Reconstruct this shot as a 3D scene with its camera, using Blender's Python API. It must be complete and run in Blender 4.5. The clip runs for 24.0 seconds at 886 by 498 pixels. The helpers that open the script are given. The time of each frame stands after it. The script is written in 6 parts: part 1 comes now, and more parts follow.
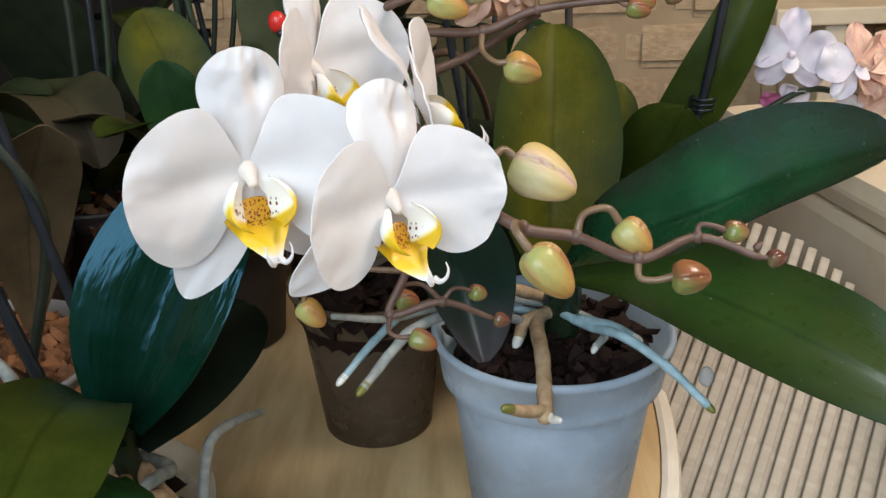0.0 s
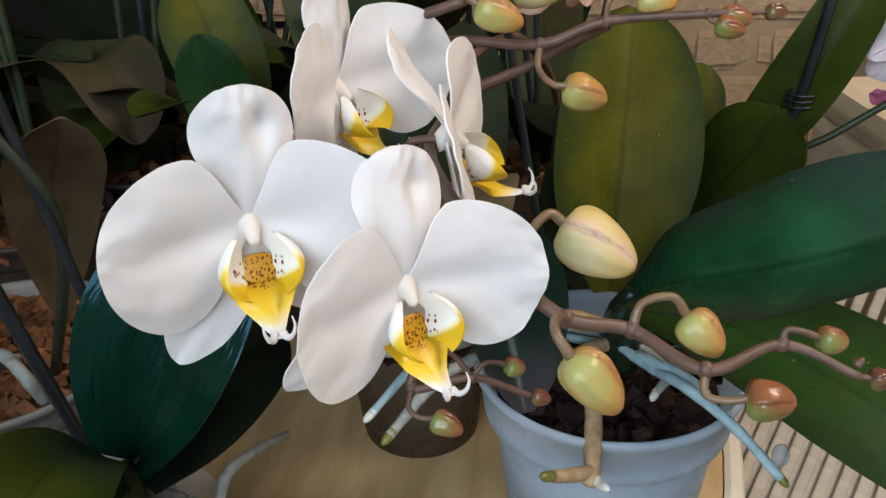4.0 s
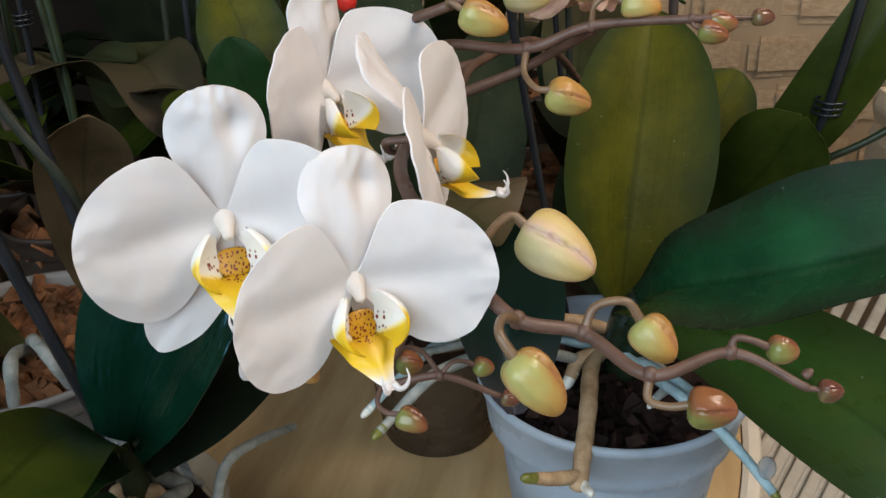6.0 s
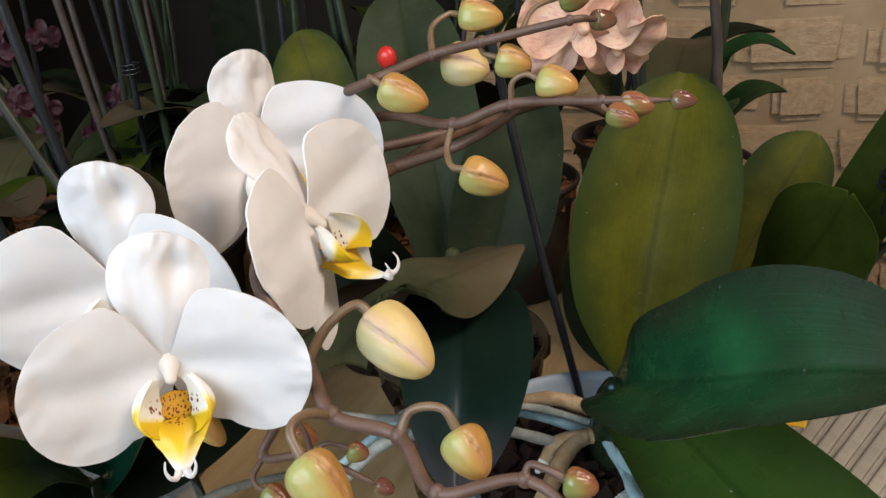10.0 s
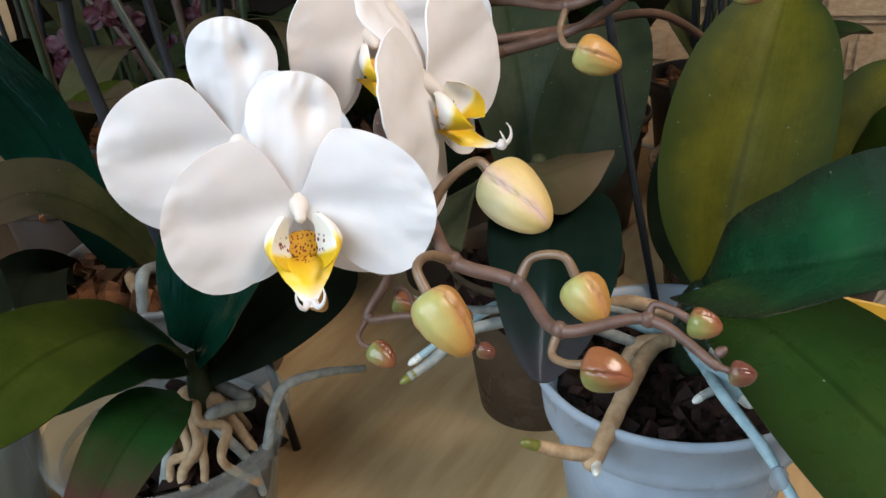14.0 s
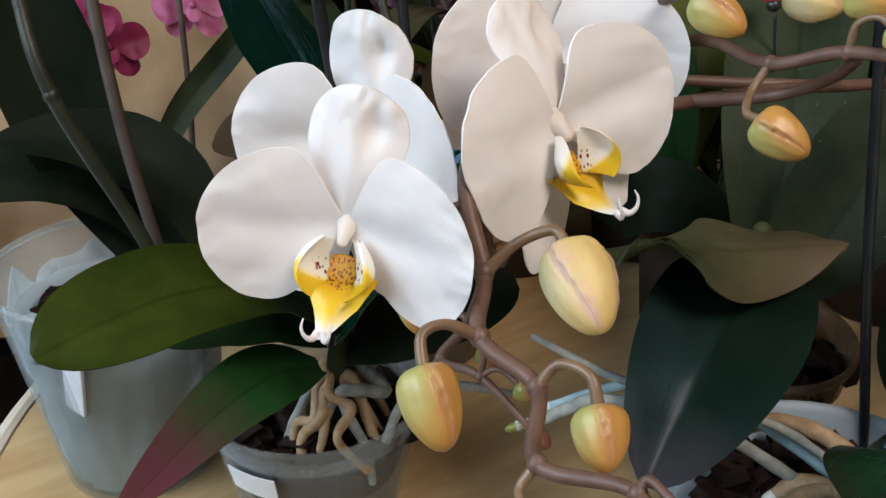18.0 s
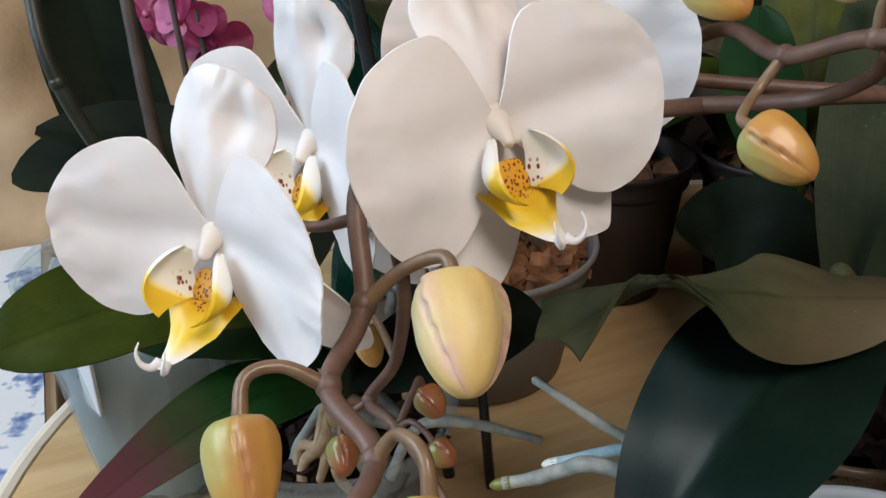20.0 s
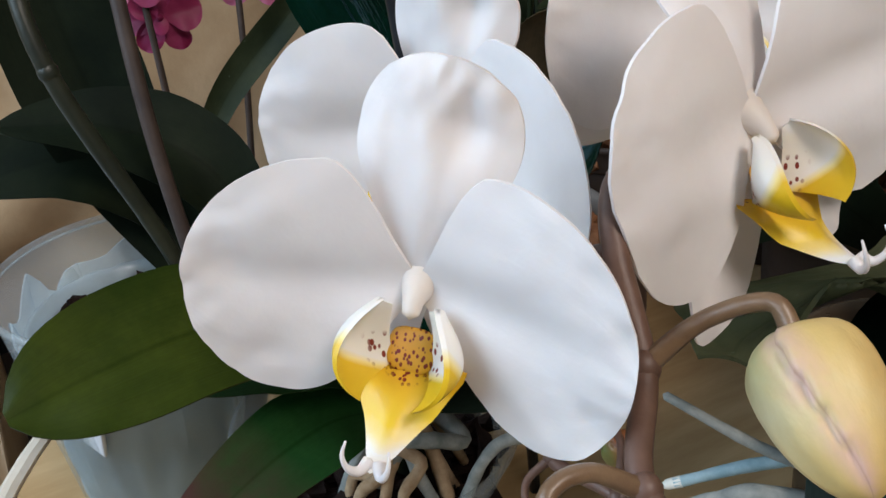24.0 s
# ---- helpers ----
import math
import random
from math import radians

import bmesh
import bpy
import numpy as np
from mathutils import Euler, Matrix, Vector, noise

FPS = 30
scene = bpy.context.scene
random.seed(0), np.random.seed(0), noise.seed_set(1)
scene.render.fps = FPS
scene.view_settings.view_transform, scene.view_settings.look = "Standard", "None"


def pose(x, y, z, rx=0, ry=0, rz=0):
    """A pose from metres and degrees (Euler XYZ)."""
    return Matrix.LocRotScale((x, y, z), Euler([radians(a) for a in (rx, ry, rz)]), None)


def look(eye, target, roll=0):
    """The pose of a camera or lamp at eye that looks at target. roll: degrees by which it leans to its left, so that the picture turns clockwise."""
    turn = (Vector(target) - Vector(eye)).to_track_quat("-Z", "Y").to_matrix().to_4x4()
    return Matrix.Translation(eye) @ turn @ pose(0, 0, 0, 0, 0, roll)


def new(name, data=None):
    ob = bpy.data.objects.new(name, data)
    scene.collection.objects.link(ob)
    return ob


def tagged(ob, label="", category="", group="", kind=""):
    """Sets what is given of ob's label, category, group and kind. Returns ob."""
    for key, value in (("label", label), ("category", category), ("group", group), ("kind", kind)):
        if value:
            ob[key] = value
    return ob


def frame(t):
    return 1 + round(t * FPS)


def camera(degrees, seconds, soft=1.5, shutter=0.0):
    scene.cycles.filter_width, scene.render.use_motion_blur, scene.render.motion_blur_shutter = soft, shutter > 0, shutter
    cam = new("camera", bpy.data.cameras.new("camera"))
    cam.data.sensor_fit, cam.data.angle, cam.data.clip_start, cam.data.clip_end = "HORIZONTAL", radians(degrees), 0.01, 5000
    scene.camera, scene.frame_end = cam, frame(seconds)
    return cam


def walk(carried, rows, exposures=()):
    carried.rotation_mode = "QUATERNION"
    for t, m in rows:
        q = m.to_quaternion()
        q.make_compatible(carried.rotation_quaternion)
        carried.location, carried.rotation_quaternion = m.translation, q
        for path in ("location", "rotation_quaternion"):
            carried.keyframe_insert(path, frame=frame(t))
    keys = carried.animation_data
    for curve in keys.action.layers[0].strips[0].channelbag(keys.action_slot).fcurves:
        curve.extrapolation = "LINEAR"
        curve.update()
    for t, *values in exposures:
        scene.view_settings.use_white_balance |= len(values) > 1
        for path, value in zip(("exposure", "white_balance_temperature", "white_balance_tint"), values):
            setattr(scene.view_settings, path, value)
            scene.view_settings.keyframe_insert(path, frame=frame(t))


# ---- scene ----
cam = camera(54.9, 24.0)
METRES, EYE, TILT, LEAN, TURN = 0.9, 0.34, -22.645, 1.754, 0.0
ROWS = [
    (0.0, 0.0, 0.0, 0.0, 0.0, 0.0, -0.0),
    (0.5, -0.0007, 0.0018, 0.0124, 0.49, -0.04, 0.49),
    (1.0, -0.0023, 0.0072, 0.0142, 0.46, -0.06, 0.83),
    (1.5, 0.0186, 0.0071, 0.0184, 0.56, -0.41, 1.56),
    (2.0, 0.0264, 0.0104, 0.0266, 0.81, -1.04, 2.14),
    (2.5, -0.0011, 0.0255, 0.0438, 0.68, -2.97, 2.16),
    (4.5, 0.0269, 0.0562, 0.0511, 7.1, -5.29, -3.57),
    (5.0, 0.0411, 0.0525, 0.0546, 8.46, -5.31, -3.66),
    (5.5, 0.0433, 0.0526, 0.0533, 9.05, -5.22, -3.57),
    (6.0, 0.0504, 0.0543, 0.0522, 10.06, -5.11, -3.41),
    (6.5, 0.0586, 0.0546, 0.047, 11.64, -5.05, -3.34),
    (7.0, 0.0678, 0.0711, 0.0255, 14.04, -4.43, -3.32),
    (7.5, 0.0827, 0.0706, 0.0155, 15.99, -1.3, -4.08),
    (8.0, 0.1003, 0.0695, 0.0128, 17.47, -0.51, -4.41),
    (8.5, 0.1152, 0.0845, 0.0437, 18.8, -1.0, -4.49),
    (9.0, 0.12, 0.1015, 0.0493, 20.07, -2.83, -4.89),
    (9.5, 0.1391, 0.0988, 0.0645, 22.46, -4.05, -5.62),
    (10.0, 0.1579, 0.0972, 0.0814, 24.12, -4.43, -5.91),
    (10.5, 0.1631, 0.1038, 0.09, 25.95, -4.92, -6.47),
    (12.5, 0.1939, 0.1107, 0.1133, 32.12, -8.18, -8.83),
    (13.0, 0.2039, 0.0879, 0.103, 31.97, -8.14, -9.02),
    (13.5, 0.1985, 0.0773, 0.0788, 30.58, -7.88, -9.23),
    (14.0, 0.1428, 0.0787, 0.045, 27.11, -7.37, -8.64),
    (14.5, 0.0623, 0.0757, 0.0399, 22.43, -6.73, -7.34),
    (15.0, 0.0509, 0.0713, 0.0459, 19.48, -6.38, -6.88),
    (15.5, 0.0762, 0.0829, 0.0598, 20.11, -6.63, -9.6),
    (16.0, 0.0813, 0.0996, 0.0612, 23.74, -7.57, -13.25),
    (16.5, 0.0746, 0.1176, 0.0566, 24.87, -7.9, -14.48),
    (17.0, 0.1173, 0.1384, 0.0655, 33.68, -10.38, -16.37),
    (17.5, 0.1589, 0.1518, 0.077, 44.65, -13.49, -18.5),
    (18.0, 0.1785, 0.1576, 0.0834, 52.53, -15.3, -19.79),
    (18.5, 0.1889, 0.1807, 0.0963, 56.6, -16.25, -20.45),
    (20.5, 0.1604, 0.2537, 0.0951, 65.92, -19.33, -19.82),
    (21.0, 0.1422, 0.2585, 0.0962, 65.86, -19.86, -19.37),
    (21.5, 0.127, 0.2632, 0.096, 65.77, -20.16, -19.2),
    (22.0, 0.1147, 0.2596, 0.0971, 65.53, -20.6, -18.74),
    (22.5, 0.1092, 0.2514, 0.093, 64.85, -20.46, -18.59),
    (23.0, 0.105, 0.2328, 0.0845, 62.26, -19.64, -18.82),
    (23.5, 0.1054, 0.2177, 0.0768, 60.35, -19.28, -19.17),
    (24.0, 0.0965, 0.2107, 0.0718, 57.48, -18.64, -19.09),
]
EXPOSURES = [(0, -0.17, 6500, 10), (2.5, -0.20, 6500, 10), (5, -0.40, 6500, 10), (8, -0.32, 6500, 10), (10, -0.15, 6500, 10), (13, -0.15, 6400, 10), (14, -0.12, 6250, 10), (15, -0.27, 6350, 10), (18, -0.27, 6300, 10), (21, -0.28, 6130, 10), (22, -0.24, 6100, 10), (23, -0.36, 6070, 10), (24, -0.42, 6050, 10)]
walk(cam, [(t, pose(0, 0, EYE, TILT, LEAN, TURN) @ pose(METRES * x, METRES * y, METRES * z, 90 + pitch, roll, yaw)) for t, x, y, z, yaw, pitch, roll in ROWS], EXPOSURES)

# ---- light ----
world = bpy.data.worlds.new("world")
scene.world = world
world.use_nodes = True
wn = world.node_tree.nodes
wsky = wn.new("ShaderNodeTexSky")
wsky.sky_type, wsky.sun_disc, wsky.sun_elevation, wsky.sun_rotation = "NISHITA", False, radians(35), radians(200)
world.node_tree.links.new(wsky.outputs[0], wn["Background"].inputs[0])
wn["Background"].inputs[1].default_value = 0.08


def area(name, m, sx, sy, watts, colour):
    d = bpy.data.lights.new(name, "AREA")
    d.shape, d.size, d.size_y, d.energy, d.color = "RECTANGLE", sx, sy, watts, colour
    ob = new(name, d)
    ob.matrix_world = m
    return ob


# Both sources lie out of view, placed by the cool and warm sides of things.
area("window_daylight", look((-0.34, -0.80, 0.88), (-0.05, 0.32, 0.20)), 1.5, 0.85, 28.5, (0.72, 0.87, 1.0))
area("pendant_lamp_light", look((0.72, 0.32, 1.20), (0.0, 0.42, 0.2)), 0.46, 0.46, 16.8, (1.0, 0.86, 0.74))


# ---- materials ----
def material(name):
    m = bpy.data.materials.new(name)
    m.use_nodes = True
    return m, m.node_tree.nodes, m.node_tree.links, m.node_tree.nodes["Principled BSDF"]


def noise_ramp(n, l, coord, scale, stops, detail=6.0, rough=0.6, stretch=None):
    if stretch:
        mp = n.new("ShaderNodeMapping")
        mp.inputs["Scale"].default_value = stretch
        l.new(coord, mp.inputs[0])
        coord = mp.outputs[0]
    t = n.new("ShaderNodeTexNoise")
    t.inputs["Scale"].default_value, t.inputs["Detail"].default_value, t.inputs["Roughness"].default_value = scale, detail, rough
    l.new(coord, t.inputs["Vector"])
    r = n.new("ShaderNodeValToRGB")
    e = r.color_ramp.elements
    e[0].position, e[0].color = stops[0][0], (*stops[0][1], 1)
    e[1].position, e[1].color = stops[-1][0], (*stops[-1][1], 1)
    for p, c in stops[1:-1]:
        k = e.new(p)
        k.color = (*c, 1)
    l.new(t.outputs["Fac"], r.inputs[0])
    return r.outputs[0], t.outputs["Fac"]


def bump(n, l, b, height, strength, distance=0.001):
    k = n.new("ShaderNodeBump")
    k.inputs["Strength"].default_value, k.inputs["Distance"].default_value = strength, distance
    l.new(height, k.inputs["Height"])
    l.new(k.outputs[0], b.inputs["Normal"])


def mix(n, l, fac, a, b, mode="MIX"):
    k = n.new("ShaderNodeMix")
    k.data_type, k.blend_type = "RGBA", mode
    for sock, v in ((k.inputs[0], fac), (k.inputs[6], a), (k.inputs[7], b)):
        if isinstance(v, (int, float)):
            sock.default_value = v
        elif isinstance(v, tuple):
            sock.default_value = (*v, 1)
        else:
            l.new(v, sock)
    return k.outputs[2]


def ramp(n, l, value, stops):
    r = n.new("ShaderNodeValToRGB")
    e = r.color_ramp.elements
    e[0].position, e[0].color = stops[0][0], (*stops[0][1], 1)
    e[1].position, e[1].color = stops[-1][0], (*stops[-1][1], 1)
    for p, c in stops[1:-1]:
        k = e.new(p)
        k.color = (*c, 1)
    l.new(value, r.inputs[0])
    return r.outputs[0]


def coords(n, kind):
    return n.new("ShaderNodeTexCoord").outputs[kind]


def surface(name, c1, c2, scale, rough=0.6, bump_strength=0.3, bump_scale=None, stretch=None, metal=0.0, random_tint=0.0, distance=0.001):
    m, n, l, b = material(name)
    co = coords(n, "Object")
    col, fac = noise_ramp(n, l, co, scale, [(0.3, c1), (0.7, c2)], stretch=stretch)
    if random_tint:
        info = n.new("ShaderNodeObjectInfo")
        col = mix(n, l, random_tint, col, ramp(n, l, info.outputs["Random"], [(0.0, (0.25, 0.25, 0.25)), (1.0, (1, 1, 1))]), "MULTIPLY")
    l.new(col, b.inputs["Base Color"])
    b.inputs["Roughness"].default_value, b.inputs["Metallic"].default_value = rough, metal
    b.inputs["Specular IOR Level"].default_value = 0.5 if rough < 0.55 else 0.2
    _, h = noise_ramp(n, l, co, bump_scale or scale * 4, [(0, (0, 0, 0)), (1, (1, 1, 1))], stretch=stretch)
    bump(n, l, b, h, bump_strength, distance)
    return m


def translucent(m, amount, colour):
    n, l = m.node_tree.nodes, m.node_tree.links
    b, out = n["Principled BSDF"], n["Material Output"]
    t, k = n.new("ShaderNodeBsdfTranslucent"), n.new("ShaderNodeMixShader")
    if isinstance(colour, tuple):
        t.inputs[0].default_value = (*colour, 1)
    else:
        l.new(colour, t.inputs[0])
    k.inputs[0].default_value = amount
    l.new(b.outputs[0], k.inputs[1])
    l.new(t.outputs[0], k.inputs[2])
    l.new(k.outputs[0], out.inputs[0])


def leaf_material(name, dark, light, rough, blotch=None, margin=None, specks=False, gloss=None):
    """Leaf by its UV: u across (0.5 at the midrib), v along."""
    m, n, l, b = material(name)
    uv = coords(n, "UV")
    ob = coords(n, "Object")
    col, fac = noise_ramp(n, l, ob, 28.0, [(0.32, dark), (0.68, light)], detail=5)
    fine, _ = noise_ramp(n, l, ob, 400.0, [(0.35, (0.75, 0.75, 0.75)), (0.7, (1, 1, 1))], detail=3)
    col = mix(n, l, 0.5, col, fine, "MULTIPLY")
    veins, vf = noise_ramp(n, l, uv, 1.0, [(0.4, (0.78, 0.8, 0.75)), (0.6, (1, 1, 1))], detail=3, stretch=(60, 1.5, 1))
    col = mix(n, l, 0.45, col, veins, "MULTIPLY")
    sep = n.new("ShaderNodeSeparateXYZ")
    l.new(uv, sep.inputs[0])
    if blotch:
        pos = ramp(n, l, sep.outputs[1], [(blotch[1], (0, 0, 0)), (blotch[2], (1, 1, 1))])
        _, nf = noise_ramp(n, l, ob, 60.0, [(0, (0, 0, 0)), (1, (1, 1, 1))])
        edge = mix(n, l, 0.5, pos, ramp(n, l, nf, [(0.35, (0, 0, 0)), (0.65, (1, 1, 1))]), "OVERLAY")
        col = mix(n, l, edge, col, blotch[0])
    rib = ramp(n, l, sep.outputs[0], [(0.47, (1, 1, 1)), (0.493, (0.62, 0.66, 0.55)), (0.507, (0.62, 0.66, 0.55)), (0.53, (1, 1, 1))])
    col = mix(n, l, 0.7, col, rib, "MULTIPLY")
    if margin:
        edge = ramp(n, l, sep.outputs[0], [(0.0, (1, 1, 1)), (0.12, (0.55, 0.55, 0.55)), (0.30, (0, 0, 0)), (0.72, (0, 0, 0)), (0.90, (0.6, 0.6, 0.6)), (1.0, (1, 1, 1))])
        _, ef = noise_ramp(n, l, ob, 35.0, [(0, (0, 0, 0)), (1, (1, 1, 1))])
        col = mix(n, l, mix(n, l, 0.6, edge, ramp(n, l, ef, [(0.35, (0, 0, 0)), (0.65, (1, 1, 1))]), "OVERLAY"), col, margin)
    if specks:
        v = n.new("ShaderNodeTexVoronoi")
        v.inputs["Scale"].default_value = 170.0
        l.new(ob, v.inputs["Vector"])
        dot = ramp(n, l, v.outputs["Distance"], [(0.06, (0.5, 0.5, 0.5)), (0.10, (0, 0, 0))])
        _, sf = noise_ramp(n, l, ob, 45.0, [(0, (0, 0, 0)), (1, (1, 1, 1))])
        col = mix(n, l, mix(n, l, 1.0, dot, ramp(n, l, sf, [(0.5, (0, 0, 0)), (0.62, (1, 1, 1))]), "MULTIPLY"), col, (0.22, 0.27, 0.22))
    l.new(col, b.inputs["Base Color"])
    rv, _ = noise_ramp(n, l, ob, 90.0, [(0.3, (rough - 0.07,) * 3), (0.7, (rough + 0.1,) * 3)])
    l.new(rv, b.inputs["Roughness"])
    b.inputs["Specular IOR Level"].default_value = (0.42 if gloss and gloss > 0.6 else gloss) or (0.5 if rough < 0.32 else 0.10)
    if gloss:
        # The blue of reflected daylight is put into the sheen by this tint.
        b.inputs["Specular Tint"].default_value = (0.30, 0.68, 1.0, 1)
        b.inputs["Coat Weight"].default_value, b.inputs["Coat Roughness"].default_value = (0.0 if gloss > 0.6 else gloss * 0.6), 0.2
    if rough < 0.2:
        _, lumps = noise_ramp(n, l, uv, 1.0, [(0, (0, 0, 0)), (1, (1, 1, 1))], detail=3, rough=0.55, stretch=(8, 3.2, 1))
        vf = mix(n, l, 0.97, vf, lumps)
    bump(n, l, b, vf, (0.7 if rough < 0.2 else 0.5) if rough < 0.25 else 0.25, 0.0026 if rough < 0.2 else 0.0006)
    translucent(m, 0.06, light)
    return m


LEAF_DARK = leaf_material("leaf_dark_green", (0.002, 0.017, 0.009), (0.004, 0.030, 0.016), 0.15, gloss=0.62)
LEAF_GREEN = leaf_material("leaf_green", (0.008, 0.028, 0.008), (0.016, 0.048, 0.013), 0.38)
LEAF_FRONT = leaf_material("leaf_front_green", (0.020, 0.034, 0.004), (0.046, 0.062, 0.008), 0.36)
LEAF_RED = leaf_material("leaf_red_tipped", (0.02, 0.08, 0.02), (0.035, 0.12, 0.03), 0.40, blotch=((0.10, 0.03, 0.035), 0.5, 0.85))
LEAF_OLIVE = leaf_material("leaf_olive", (0.05, 0.052, 0.004), (0.108, 0.104, 0.008), 0.45, margin=(0.026, 0.040, 0.008), specks=True)
# Emerald centre: leaf pigment, brightened with some of the leaf's sheen.
LEAF_RIGHT = leaf_material("leaf_deep_green", (0.008, 0.058, 0.021), (0.019, 0.108, 0.037), 0.26, blotch=((0.022, 0.035, 0.014), 0.62, 0.95), margin=(0.016, 0.026, 0.012), specks=True, gloss=0.58)
LEAF_PURPLE = leaf_material("leaf_purplish", (0.005, 0.013, 0.008), (0.012, 0.027, 0.017), 0.45, blotch=((0.035, 0.030, 0.034), 0.75, 1.0), gloss=0.15)
LEAF_BROWN = leaf_material("leaf_brownish_green", (0.028, 0.037, 0.013), (0.066, 0.07, 0.028), 0.5, blotch=((0.06, 0.045, 0.028), 0.35, 0.9), specks=True)
LEAF_OVER = leaf_material("leaf_olive_dark_green", (0.012, 0.040, 0.007), (0.028, 0.066, 0.012), 0.30, blotch=((0.040, 0.052, 0.008), 0.35, 0.95), margin=(0.018, 0.034, 0.007), specks=True, gloss=0.2)
LEAF_CURL = leaf_material("leaf_spotted_brown_green", (0.045, 0.058, 0.030), (0.110, 0.112, 0.055), 0.45, blotch=((0.10, 0.072, 0.042), 0.45, 0.95), specks=True)
LEAF_DULL = leaf_material("leaf_dull_green", (0.017, 0.026, 0.011), (0.040, 0.050, 0.024), 0.5, specks=True)
LEAF_TAN = leaf_material("leaf_brown_underside", (0.070, 0.050, 0.026), (0.13, 0.092, 0.052), 0.5)
# Far darker than leaf tissue: shade among the crowded leaves is in this colour.
LEAF_SHADE = leaf_material("leaf_shade_green", (0.004, 0.008, 0.004), (0.012, 0.018, 0.008), 0.6)


def petal_material(name, c1, c2, glow, veins=None):
    m, n, l, b = material(name)
    uv, ob = coords(n, "UV"), coords(n, "Object")
    col, _ = noise_ramp(n, l, ob, 45.0, [(0.35, c1), (0.65, c2)], detail=4)
    if veins:
        _, vn = noise_ramp(n, l, uv, 1.0, [(0, (0, 0, 0)), (1, (1, 1, 1))], detail=4, stretch=(22, 6.0, 1))
        col = mix(n, l, ramp(n, l, vn, [(0.50, (0, 0, 0)), (0.66, (0.75, 0.75, 0.75))]), col, veins)
    l.new(col, b.inputs["Base Color"])
    b.inputs["Roughness"].default_value = 0.48
    b.inputs["Subsurface Weight"].default_value = 0.12
    b.inputs["Subsurface Radius"].default_value = (0.003, 0.0024, 0.002)
    b.inputs["Specular IOR Level"].default_value = 0.35
    _, v1 = noise_ramp(n, l, uv, 1.0, [(0, (0, 0, 0)), (1, (1, 1, 1))], detail=3, stretch=(15, 1.6, 1))
    _, v2 = noise_ramp(n, l, ob, 170.0, [(0, (0, 0, 0)), (1, (1, 1, 1))], detail=4)
    h = mix(n, l, 0.72, v1, v2)
    bump(n, l, b, h, 0.26, 0.0009)
    translucent(m, 0.30, glow)
    return m


COLUMN = petal_material("cream_column", (0.86, 0.79, 0.72), (0.90, 0.85, 0.79), (0.9, 0.8, 0.7))
PETAL = petal_material("white_petal", (0.87, 0.85, 0.85), (0.93, 0.92, 0.92), (0.94, 0.84, 0.78))


